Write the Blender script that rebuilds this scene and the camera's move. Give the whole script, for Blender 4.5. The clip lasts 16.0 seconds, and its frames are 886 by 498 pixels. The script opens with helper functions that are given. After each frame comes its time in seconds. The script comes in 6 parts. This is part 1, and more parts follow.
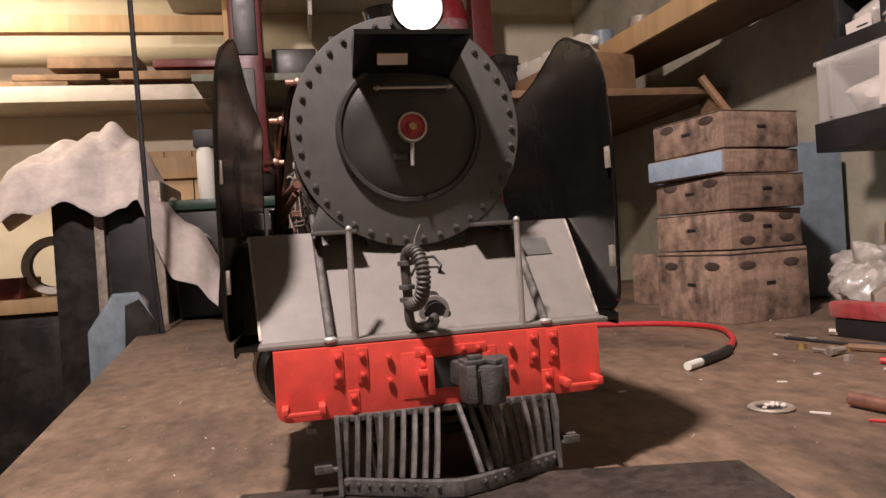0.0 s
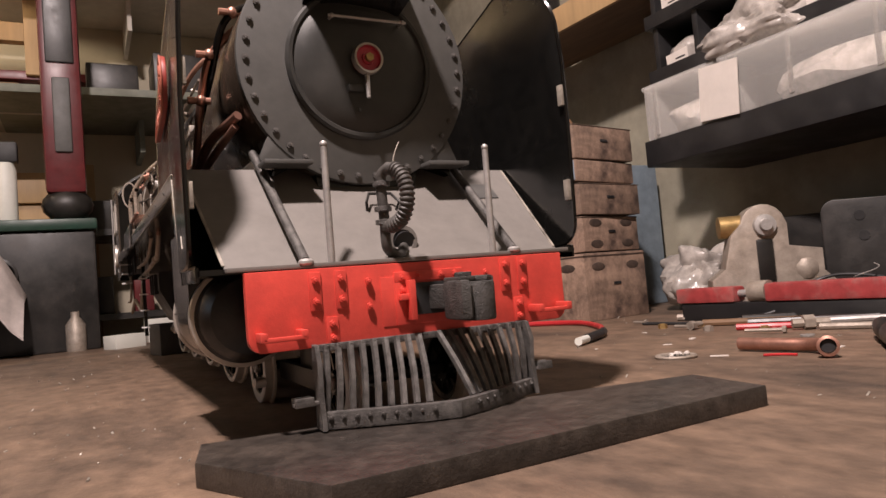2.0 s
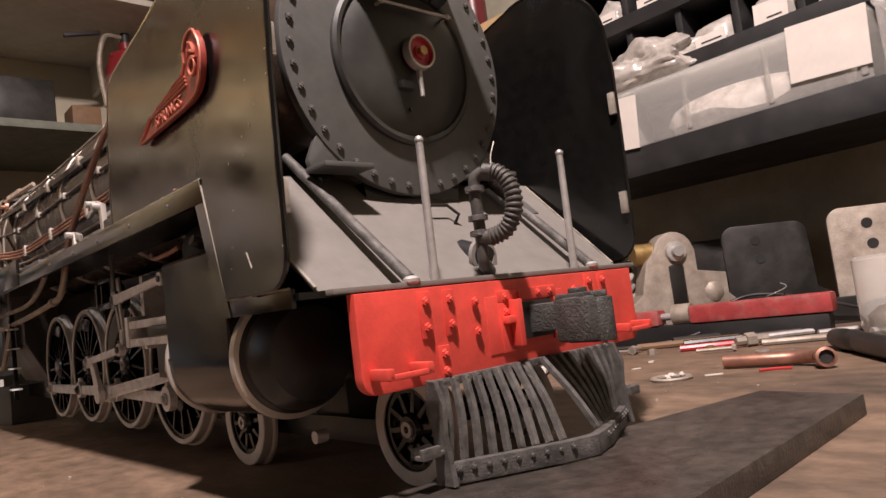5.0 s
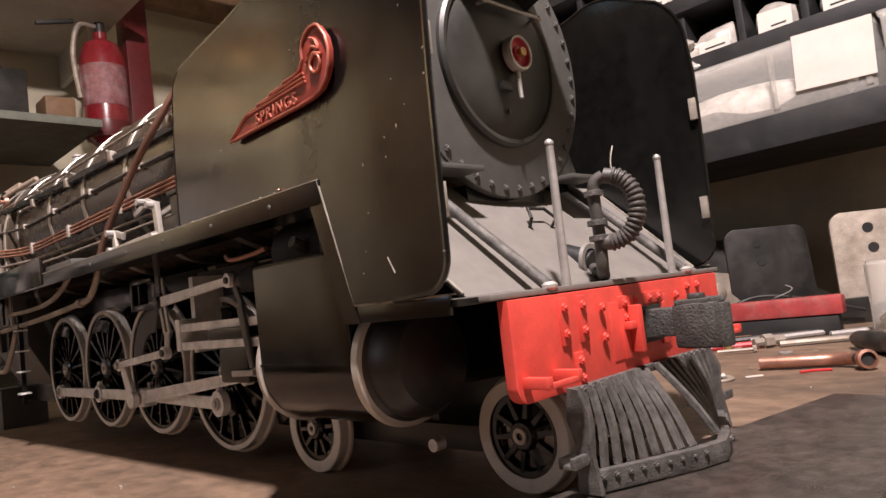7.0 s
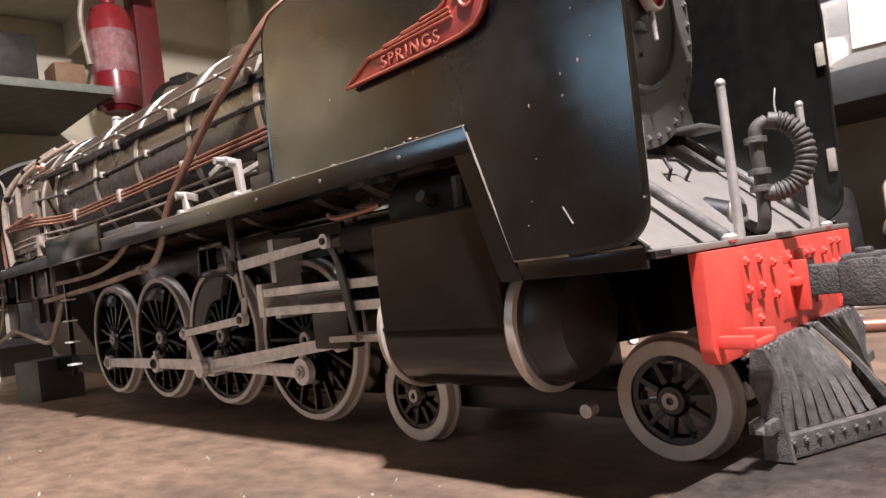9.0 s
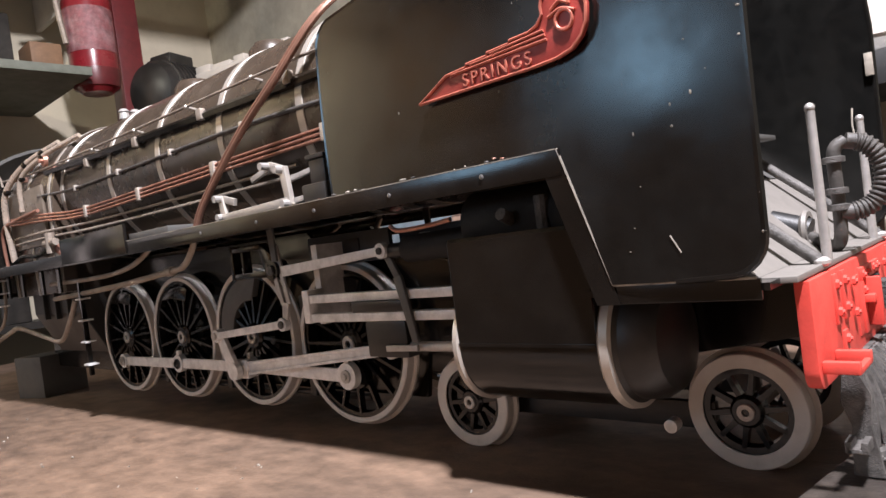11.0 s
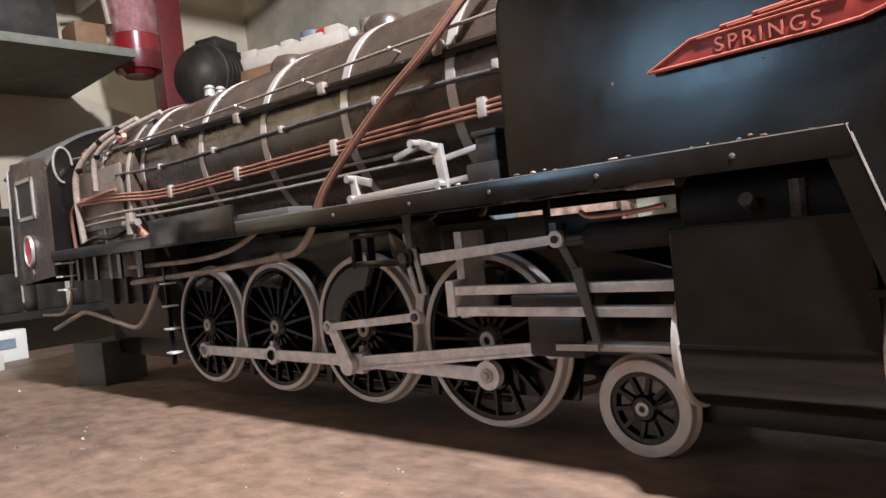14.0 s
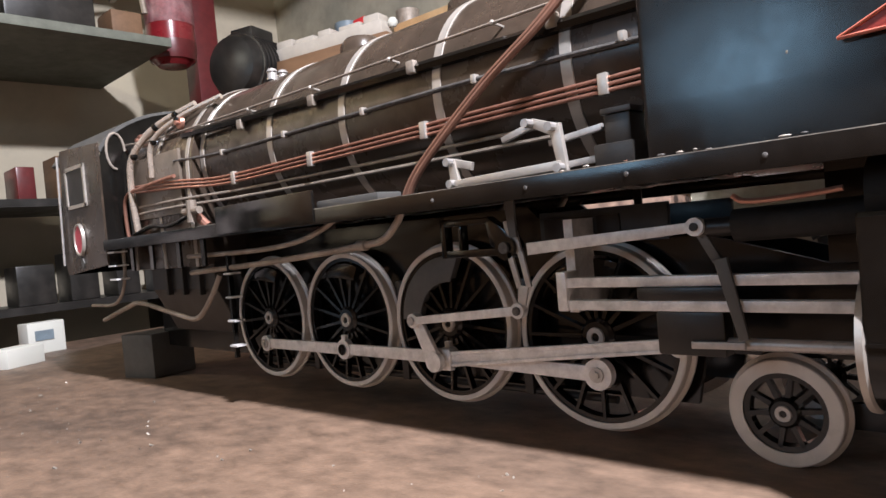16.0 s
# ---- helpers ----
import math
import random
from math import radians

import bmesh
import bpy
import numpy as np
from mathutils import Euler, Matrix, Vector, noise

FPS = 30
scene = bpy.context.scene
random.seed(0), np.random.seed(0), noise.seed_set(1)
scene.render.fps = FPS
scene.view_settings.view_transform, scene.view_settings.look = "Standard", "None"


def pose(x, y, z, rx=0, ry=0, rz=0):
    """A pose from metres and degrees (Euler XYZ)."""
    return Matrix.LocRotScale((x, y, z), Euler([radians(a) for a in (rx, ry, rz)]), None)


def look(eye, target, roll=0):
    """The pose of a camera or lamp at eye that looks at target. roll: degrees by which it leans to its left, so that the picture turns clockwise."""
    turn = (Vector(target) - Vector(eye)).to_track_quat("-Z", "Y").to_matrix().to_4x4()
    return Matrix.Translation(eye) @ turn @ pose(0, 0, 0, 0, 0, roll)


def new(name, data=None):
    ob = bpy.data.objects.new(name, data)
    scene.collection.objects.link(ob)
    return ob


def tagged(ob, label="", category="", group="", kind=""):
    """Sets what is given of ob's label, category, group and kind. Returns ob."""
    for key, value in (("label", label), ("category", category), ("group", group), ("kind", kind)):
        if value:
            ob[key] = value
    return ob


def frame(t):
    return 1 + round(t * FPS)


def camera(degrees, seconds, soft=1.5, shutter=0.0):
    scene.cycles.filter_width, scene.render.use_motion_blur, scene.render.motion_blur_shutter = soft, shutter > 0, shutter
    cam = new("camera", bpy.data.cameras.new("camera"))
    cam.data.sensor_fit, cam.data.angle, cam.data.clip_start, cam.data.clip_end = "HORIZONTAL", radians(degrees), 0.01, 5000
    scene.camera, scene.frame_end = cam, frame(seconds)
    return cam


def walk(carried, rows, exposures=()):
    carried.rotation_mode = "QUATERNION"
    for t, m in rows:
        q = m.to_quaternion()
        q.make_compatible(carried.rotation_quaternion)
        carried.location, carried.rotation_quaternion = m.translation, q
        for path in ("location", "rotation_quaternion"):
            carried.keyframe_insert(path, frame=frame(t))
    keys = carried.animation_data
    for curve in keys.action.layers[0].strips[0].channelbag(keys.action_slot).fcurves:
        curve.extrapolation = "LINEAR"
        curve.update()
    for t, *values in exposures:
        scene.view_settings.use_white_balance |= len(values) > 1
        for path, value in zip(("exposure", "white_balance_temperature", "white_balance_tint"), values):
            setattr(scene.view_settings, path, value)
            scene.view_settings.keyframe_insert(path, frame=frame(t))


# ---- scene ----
cam = camera(65.8, 16.0)
PATH = [
    (0, (-0.123, -0.652, 0.241), (0.269, 1.31, 0.234), -3.7),
    (0.5, (-0.159, -0.629, 0.204), (0.324, 1.312, 0.231), -4.1),
    (1, (-0.198, -0.623, 0.187), (0.454, 1.267, 0.252), -4.0),
    (1.5, (-0.236, -0.601, 0.167), (0.543, 1.238, 0.27), -4.3),
    (2, (-0.272, -0.574, 0.131), (0.653, 1.197, 0.236), -4.9),
    (2.5, (-0.302, -0.534, 0.13), (0.738, 1.17, 0.254), -5.1),
    (3, (-0.332, -0.488, 0.12), (0.815, 1.144, 0.264), -5.6),
    (3.5, (-0.355, -0.468, 0.117), (0.89, 1.088, 0.29), -6.0),
    (4, (-0.377, -0.432, 0.123), (0.904, 1.093, 0.306), -6.4),
    (4.2, (-0.384, -0.419, 0.128), (0.915, 1.09, 0.315), -6.7),
    (6.3, (-0.469, -0.317, 0.153), (0.919, 1.114, 0.319), -7.2),
    (6.5, (-0.48, -0.31, 0.158), (0.921, 1.107, 0.327), -7.1),
    (7, (-0.495, -0.282, 0.158), (0.937, 1.105, 0.314), -7.2),
    (7.5, (-0.507, -0.251, 0.16), (0.931, 1.132, 0.302), -7.3),
    (8, (-0.518, -0.224, 0.158), (0.92, 1.161, 0.275), -7.6),
    (8.5, (-0.532, -0.205, 0.162), (0.902, 1.187, 0.242), -7.8),
    (9, (-0.545, -0.174, 0.162), (0.894, 1.213, 0.234), -7.6),
    (9.2, (-0.547, -0.161, 0.163), (0.884, 1.235, 0.227), -7.6),
    (11.5, (-0.627, -0.091, 0.215), (0.889, 1.212, 0.194), -7.8),
    (12, (-0.646, -0.05, 0.218), (0.889, 1.232, 0.21), -7.4),
    (12.5, (-0.646, -0.027, 0.221), (0.87, 1.277, 0.228), -7.2),
    (13, (-0.649, -0.007, 0.218), (0.857, 1.31, 0.215), -7.3),
    (13.5, (-0.659, 0.023, 0.216), (0.835, 1.352, 0.221), -6.9),
    (14, (-0.658, 0.039, 0.216), (0.823, 1.383, 0.2), -6.3),
    (14.5, (-0.667, 0.067, 0.215), (0.808, 1.418, 0.2), -5.7),
    (15, (-0.675, 0.098, 0.213), (0.79, 1.459, 0.198), -5.5),
    (15.5, (-0.679, 0.114, 0.212), (0.779, 1.484, 0.193), -5.5),
    (16, (-0.684, 0.14, 0.217), (0.769, 1.514, 0.196), -5.7),
]
# the clip's camera brightens and cools its picture as it nears the dark side of the engine
EXPOSURES = [(0, -0.04, 6400, 11), (4, 0.11, 6350, 10), (7, 0.45, 6150, 8), (9, 0.98, 5650, 3), (11.5, 0.98, 5400, 2), (16, 0.93, 5300, 1)]
walk(cam, [(t, look(eye, target, roll)) for t, eye, target, roll in PATH], exposures=EXPOSURES)

from mathutils.geometry import tessellate_polygon

# ---- world and lamps ----
world = bpy.data.worlds.new("world")
scene.world = world
world.use_nodes = True
world.node_tree.nodes["Background"].inputs[0].default_value = (0.5, 0.42, 0.34, 1)
world.node_tree.nodes["Background"].inputs[1].default_value = 0.01


def lamp(name, eye, target, watts, size, colour):
    data = bpy.data.lights.new(name, "AREA")
    data.shape, data.size, data.energy, data.color = "DISK", size, watts, colour
    ob = new(name, data)
    ob.matrix_world = look(eye, target)
    return ob


lamp("ceiling_lamp", (-0.7, -0.71, 2.4), (0.4, 0.5, 0), 150, 0.17, (1.0, 0.83, 0.78))
lamp("back_lamp", (-1.85, 2.45, 1.85), (-1.8, 3.4, 1.0), 42, 0.25, (1.0, 0.80, 0.58))
lamp("window_daylight", (-2.5, 1.33, 1.0), (0, 0.6, 0.3), 2.9, 0.6, (0.6, 0.82, 1.0))


# ---- materials ----
def material(name, base, rough=0.5, metal=0.0, vary=0.25, scale=30.0, bump=0.1, second=None, amount=0.5, coarse=6.0, grain=200.0, coat=0.0, stretch=(1, 1, 1), random=0.0):
    """Colour that varies at two scales, stains of a second colour, fine relief and uneven gloss."""
    m = bpy.data.materials.new(name)
    m.use_nodes = True
    n, link = m.node_tree.nodes, m.node_tree.links.new
    b = n["Principled BSDF"]
    b.inputs["Metallic"].default_value = metal
    b.inputs["Coat Weight"].default_value = coat
    b.inputs["Coat Roughness"].default_value = 0.15
    where, turn = n.new("ShaderNodeTexCoord"), n.new("ShaderNodeMapping")
    turn.inputs["Scale"].default_value = stretch
    link(where.outputs["Object"], turn.inputs[0])

    def grit(s, detail=6.0):
        t = n.new("ShaderNodeTexNoise")
        t.inputs["Scale"].default_value, t.inputs["Detail"].default_value, t.inputs["Roughness"].default_value = s, detail, 0.65
        link(turn.outputs[0], t.inputs["Vector"])
        return t

    fine, wide, small = grit(scale), grit(coarse), grit(grain, 3.0)
    tone = n.new("ShaderNodeMapRange")
    tone.inputs[1].default_value, tone.inputs[2].default_value = 0.3, 0.7
    tone.inputs[3].default_value, tone.inputs[4].default_value = 1 - vary, 1 + vary
    link(fine.outputs[0], tone.inputs[0])
    mix = n.new("ShaderNodeMix")
    mix.data_type = "RGBA"
    mix.inputs[6].default_value = (*base, 1)
    mix.inputs[7].default_value = (*(second or [c * 0.6 for c in base]), 1)
    spread = n.new("ShaderNodeMapRange")
    spread.inputs[1].default_value, spread.inputs[2].default_value = 0.45, 0.7
    spread.inputs[3].default_value, spread.inputs[4].default_value = 0.0, amount
    link(wide.outputs[0], spread.inputs[0])
    link(spread.outputs[0], mix.inputs[0])
    times = n.new("ShaderNodeVectorMath")
    times.operation = "SCALE"
    link(mix.outputs[2], times.inputs[0])
    link(tone.outputs[0], times.inputs[3])
    last = times
    if random:
        info, span, more = n.new("ShaderNodeObjectInfo"), n.new("ShaderNodeMapRange"), n.new("ShaderNodeVectorMath")
        span.inputs[3].default_value, span.inputs[4].default_value = 1 - random, 1 + random
        more.operation = "SCALE"
        link(info.outputs["Random"], span.inputs[0])
        link(times.outputs[0], more.inputs[0])
        link(span.outputs[0], more.inputs[3])
        last = more
    link(last.outputs[0], b.inputs["Base Color"])
    gloss = n.new("ShaderNodeMapRange")
    gloss.inputs[1].default_value, gloss.inputs[2].default_value = 0.3, 0.7
    gloss.inputs[3].default_value, gloss.inputs[4].default_value = max(rough - 0.09, 0.03), min(rough + 0.12, 1)
    link(wide.outputs[0], gloss.inputs[0])
    link(gloss.outputs[0], b.inputs["Roughness"])
    if bump:
        relief = n.new("ShaderNodeBump")
        relief.inputs["Strength"].default_value, relief.inputs["Distance"].default_value = bump, 0.002
        link(small.outputs[0], relief.inputs["Height"])
        link(relief.outputs[0], b.inputs["Normal"])
    return m


def glowing(name, colour, strength):
    m = bpy.data.materials.new(name)
    m.use_nodes = True
    b = m.node_tree.nodes["Principled BSDF"]
    b.inputs["Emission Color"].default_value, b.inputs["Emission Strength"].default_value = (*colour, 1), strength
    return m


def clear(name, tint, rough):
    m = bpy.data.materials.new(name)
    m.use_nodes = True
    b = m.node_tree.nodes["Principled BSDF"]
    b.inputs["Base Color"].default_value, b.inputs["Roughness"].default_value = (*tint, 1), rough
    b.inputs["Transmission Weight"].default_value, b.inputs["IOR"].default_value = 0.75, 1.12
    return m


BLACK = material("satin_black_paint", (0.006, 0.0055, 0.005), 0.15, 0, 0.3, 40, 0.02, (0.017, 0.014, 0.012), 0.35, 9, 500)
GLOSS = material("gloss_black_paint", (0.006, 0.006, 0.0057), 0.19, 0, 0.3, 60, 0.015, (0.012, 0.011, 0.009), 0.3, 12, 700)
# matt near-black: the shade under the running board put into the chests' colour
SHADEBLACK = material("shaded_recess_black", (0.005, 0.0045, 0.004), 0.75, 0, 0.4, 60, 0.3, (0.012, 0.01, 0.008), 0.6, 25)
BLOCK = material("clean_black_enamel", (0.006, 0.0055, 0.005), 0.14, 0, 0.3, 40, 0.02, (0.012, 0.01, 0.008), 0.35, 9, 500)
CLAD = material("boiler_cladding", (0.056, 0.041, 0.03), 0.25, 0, 0.3, 30, 0.02, (0.02, 0.016, 0.012), 0.4, 10, 400)
SOOT = material("smokebox_grey_paint", (0.085, 0.083, 0.078), 0.52, 0, 0.15, 40, 0.08, (0.06, 0.06, 0.055), 0.6, 9, 600)
DOME = material("smokebox_door_black", (0.03, 0.03, 0.028), 0.4, 0, 0.2, 40, 0.05, (0.05, 0.047, 0.042), 0.6, 12, 500)
APRON = material("pale_grey_paint", (0.165, 0.152, 0.138), 0.55, 0, 0.1, 50, 0.06, (0.145, 0.132, 0.118), 0.7, 12, 500)
RED = material("signal_red_paint", (0.64, 0.068, 0.05), 0.45, 0, 0.12, 50, 0.1, (0.48, 0.04, 0.03), 0.6, 20, 400)
PLATE = material("nameplate_red", (0.30, 0.04, 0.028), 0.45, 0, 0.2, 90, 0.1, (0.16, 0.02, 0.016), 0.5, 40, 900)
BRONZE = material("painted_relief_edge", (0.52, 0.16, 0.11), 0.4, 0.25, 0.2, 90, 0.1, (0.4, 0.12, 0.07), 0.5, 40, 900)
IRON = material("raw_cast_iron", (0.108, 0.101, 0.094), 0.55, 0.3, 0.5, 110, 0.5, (0.035, 0.032, 0.03), 0.7, 30, 700)
IRONDARK = material("oily_cast_iron", (0.065, 0.062, 0.058), 0.6, 0.15, 0.4, 120, 0.6, (0.03, 0.028, 0.026), 0.7, 40, 500)
STEEL = material("bright_steel", (0.5, 0.48, 0.46), 0.46, 0.6, 0.2, 60, 0.06, (0.3, 0.28, 0.26), 0.6, 25, 500)
ROD = material("milled_steel", (0.78, 0.77, 0.76), 0.4, 0.2, 0.2, 70, 0.08, (0.42, 0.4, 0.38), 0.6, 30, 500)
TYRE = material("wheel_tyre_grey", (0.62, 0.585, 0.54), 0.45, 0.1, 0.15, 60, 0.08, (0.42, 0.38, 0.34), 0.6, 30, 500)
BAND = material("boiler_band_metal", (0.50, 0.46, 0.41), 0.4, 0.5, 0.15, 60, 0.05, (0.33, 0.3, 0.26), 0.5, 30, 400)
COPPER = material("copper_pipe", (0.44, 0.235, 0.175), 0.4, 0.75, 0.2, 60, 0.05, (0.32, 0.14, 0.09), 0.5, 40, 400)
BRASS = material("aged_brass", (0.55, 0.38, 0.16), 0.36, 0.8, 0.2, 60, 0.06, (0.3, 0.2, 0.09), 0.5, 40, 400)
RUBBER = material("worn_rubber", (0.05, 0.046, 0.042), 0.5, 0, 0.3, 90, 0.25, (0.1, 0.09, 0.08), 0.5, 60, 600)
CHIP = material("chipped_bare_edge", (0.42, 0.38, 0.32), 0.5, 0.3, 0.4, 120, 0.2, (0.06, 0.05, 0.045), 0.9, 60, 500)
BENCH = material("grimy_bench_board", (0.175, 0.118, 0.08), 0.5, 0, 0.4, 38, 0.4, (0.055, 0.039, 0.029), 0.95, 3.6, 260, stretch=(1, 0.55, 1))
SLAB = material("dark_oily_slab", (0.034, 0.029, 0.025), 0.34, 0, 0.5, 70, 0.4, (0.07, 0.055, 0.044), 0.6, 14, 300)
BROWNPIPE = material("dull_brown_pipe", (0.24, 0.125, 0.085), 0.45, 0.35, 0.2, 60, 0.08, (0.14, 0.075, 0.05), 0.5, 30)
STAIN = material("scorched_stain", (0.045, 0.03, 0.022), 0.75, 0, 0.4, 40, 0.2, (0.09, 0.058, 0.042), 0.7, 18)
CARTON = material("stained_timber_box", (0.27, 0.185, 0.135), 0.7, 0, 0.5, 22, 0.3, (0.07, 0.045, 0.035), 1.0, 13, 200, random=0.2)
BLUE = material("blue_grey_card", (0.28, 0.36, 0.44), 0.6, 0, 0.15, 30, 0.1, (0.2, 0.25, 0.3), 0.5, 8)
WALL = material("grubby_plaster_wall", (0.36, 0.33, 0.25), 0.8, 0, 0.15, 8, 0.3, (0.22, 0.21, 0.165), 0.8, 2.2, 90)
CREAM = material("cream_plaster_wall", (0.56, 0.5, 0.38), 0.8, 0, 0.12, 8, 0.3, (0.4, 0.37, 0.28), 0.6, 2.0, 90)
POLISHED = material("polished_pipe", (0.56, 0.48, 0.4), 0.26, 0.5, 0.15, 60, 0.04, (0.36, 0.29, 0.23), 0.5, 25)
DUSK = material("dark_blue_grey_paint", (0.028, 0.036, 0.045), 0.4, 0, 0.25, 30, 0.08, (0.05, 0.05, 0.05), 0.5, 20)
WHITEWASH = material("whitewashed_wall", (0.7, 0.67, 0.62), 0.8, 0, 0.1, 8, 0.3, (0.55, 0.52, 0.46), 0.6, 2.2, 90)
FLOOR = material("concrete_floor", (0.045, 0.04, 0.036), 0.8, 0, 0.3, 12, 0.4, None, 0.6, 2.0, 90)
PINE = material("pine_board", (0.42, 0.28, 0.14), 0.55, 0, 0.2, 14, 0.15, (0.4, 0.24, 0.1), 0.7, 4, 120, stretch=(1, 1, 0.15))
OLDWOOD = material("old_brown_timber", (0.2, 0.115, 0.06), 0.65, 0, 0.3, 14, 0.2, (0.1, 0.06, 0.035), 0.7, 4, 120, stretch=(1, 0.15, 1))
PALE = material("pale_laminate", (0.5, 0.46, 0.4), 0.5, 0, 0.12, 14, 0.1, (0.38, 0.34, 0.29), 0.5, 4)
CLOTH = material("crumpled_grey_cloth", (0.55, 0.49, 0.46), 0.9, 0, 0.15, 20, 0.3, (0.36, 0.32, 0.3), 0.6, 6, 400)
RACK = material("black_plastic", (0.014, 0.014, 0.015), 0.5, 0, 0.3, 20, 0.1, (0.03, 0.028, 0.026), 0.5, 8)
PAPER = material("white_paper_label", (0.62, 0.57, 0.52), 0.8, 0, 0.06, 20, 0.1, (0.58, 0.52, 0.46), 0.5, 12)
INK = material("dark_ink", (0.03, 0.03, 0.032), 0.7, 0, 0.1, 20, 0.0)
BAGGED = material("milky_plastic_bag", (0.42, 0.385, 0.35), 0.32, 0, 0.3, 25, 0.5, (0.17, 0.15, 0.13), 0.8, 14, 60, coat=0.3)
CLEAR = clear("clear_plastic", (0.86, 0.84, 0.8), 0.14)
CAST = material("grey_casting", (0.36, 0.31, 0.26), 0.55, 0.4, 0.25, 40, 0.3, (0.2, 0.16, 0.12), 0.7, 14, 300)
MACHINE = material("dark_machine_enamel", (0.014, 0.013, 0.012), 0.38, 0, 0.3, 30, 0.1, (0.05, 0.042, 0.036), 0.5, 9)
GREEN = material("dark_green_enamel", (0.018, 0.05, 0.035), 0.4, 0, 0.2, 30, 0.1, (0.012, 0.03, 0.02), 0.5, 6)
MAROON = material("maroon_enamel", (0.11, 0.014, 0.016), 0.35, 0, 0.2, 30, 0.05, (0.06, 0.01, 0.012), 0.5, 6)
EXTINGUISH = material("extinguisher_red", (0.2, 0.014, 0.02), 0.3, 0, 0.15, 20, 0.02, (0.13, 0.01, 0.014), 0.5, 6, coat=0.4)
STEELBLUE = material("blue_grey_enamel", (0.2, 0.25, 0.29), 0.5, 0, 0.2, 20, 0.1, (0.12, 0.15, 0.17), 0.6, 6)
SIGNAL = material("red_plastic", (0.5, 0.03, 0.035), 0.35, 0, 0.12, 30, 0.05, (0.36, 0.02, 0.025), 0.5, 12)
LABEL = material("faded_red_label", (0.22, 0.08, 0.085), 0.6, 0, 0.4, 30, 0.05, (0.3, 0.2, 0.2), 0.8, 14)
# paler copy of the boiler cladding, with the lamp's reflection put into its colour
LITCLAD = material("lamplit_cladding", (0.15, 0.122, 0.095), 0.3, 0, 0.2, 30, 0.03, (0.1, 0.08, 0.06), 0.5, 10, 400)
SHELFGREEN = material("dull_green_board", (0.17, 0.18, 0.145), 0.6, 0, 0.2, 20, 0.1, (0.12, 0.125, 0.1), 0.6, 6)
DUSTYRED = material("dusty_red_plastic", (0.34, 0.05, 0.05), 0.5, 0, 0.25, 40, 0.1, (0.3, 0.15, 0.13), 0.8, 22)
BULB = glowing("headlamp_glow", (1.0, 0.93, 0.78), 14)
HUBRED = material("hub_red_enamel", (0.45, 0.05, 0.075), 0.35, 0, 0.15, 60, 0.04, (0.3, 0.03, 0.05), 0.5, 40)
WHITE = material("white_packet", (0.68, 0.68, 0.62), 0.5, 0, 0.08, 20, 0.1, (0.5, 0.52, 0.46), 0.5, 10)


# ---- mesh helpers ----
def B():
    return bmesh.new()


def box(bm, lo, hi, bevel=0.0, turn=None):
    made = bmesh.ops.create_cube(bm, size=1)["verts"]
    for v in made:
        v.co = Vector([(lo[k] + hi[k]) / 2 + v.co[k] * (hi[k] - lo[k]) for k in range(3)])
    if bevel:
        edges = list({e for v in made for e in v.link_edges})
        got = bmesh.ops.bevel(bm, geom=edges, offset=bevel, segments=2, affect="EDGES", profile=0.6)
        made = list({v for f in got["faces"] for v in f.verts})
    if turn is not None:
        bmesh.ops.transform(bm, matrix=turn, verts=made)
    return bm


def cyl(bm, p, q, r, r2=None, n=20):
    p, q = Vector(p), Vector(q)
    m = Matrix.Translation((p + q) / 2) @ (q - p).to_track_quat("Z", "Y").to_matrix().to_4x4()
    bmesh.ops.create_cone(bm, cap_ends=True, segments=n, radius1=r, radius2=r if r2 is None else r2, depth=(q - p).length, matrix=m)
    return bm


def ball(bm, c, r, scale=(1, 1, 1), n=10):
    m = Matrix.Translation(c) @ Matrix.Diagonal((*scale, 1))
    bmesh.ops.create_uvsphere(bm, u_segments=n, v_segments=max(n // 2, 4), radius=r, matrix=m)
    return bm


def prism(bm, points, axis, a, b, bevel=0.0):
    """A polygon drawn in the plane across axis and drawn out from a to b."""
    def spot(u, v, w):
        return {"x": (w, u, v), "y": (u, w, v), "z": (u, v, w)}[axis]
    low = [bm.verts.new(spot(u, v, a)) for u, v in points]
    high = [bm.verts.new(spot(u, v, b)) for u, v in points]
    faces = [bm.faces.new(low), bm.faces.new(high[::-1])]
    for k in range(len(points)):
        j = (k + 1) % len(points)
        faces.append(bm.faces.new((low[j], low[k], high[k], high[j])))
    bmesh.ops.recalc_face_normals(bm, faces=faces)
    if bevel:
        rim = list({e for f in faces[:2] for e in f.edges})
        bmesh.ops.bevel(bm, geom=rim, offset=bevel, segments=2, affect="EDGES", profile=0.6)
    return bm


def arc(cx, cy, r, a, b, n=8):
    return [(cx + r * math.cos(radians(a + (b - a) * k / n)), cy + r * math.sin(radians(a + (b - a) * k / n))) for k in range(n + 1)]


def curve(points, per=6):
    """Points of a smooth line through the given ones."""
    p = [Vector(v) for v in points]
    p = [p[0] * 2 - p[1]] + p + [p[-1] * 2 - p[-2]]
    out = []
    for k in range(1, len(p) - 2):
        for s in range(per):
            t = s / per
            out.append(0.5 * (2 * p[k] + (p[k + 1] - p[k - 1]) * t + (2 * p[k - 1] - 5 * p[k] + 4 * p[k + 1] - p[k + 2]) * t * t + (3 * p[k] - p[k - 1] - 3 * p[k + 1] + p[k + 2]) * t ** 3))
    return out + [p[-2]]


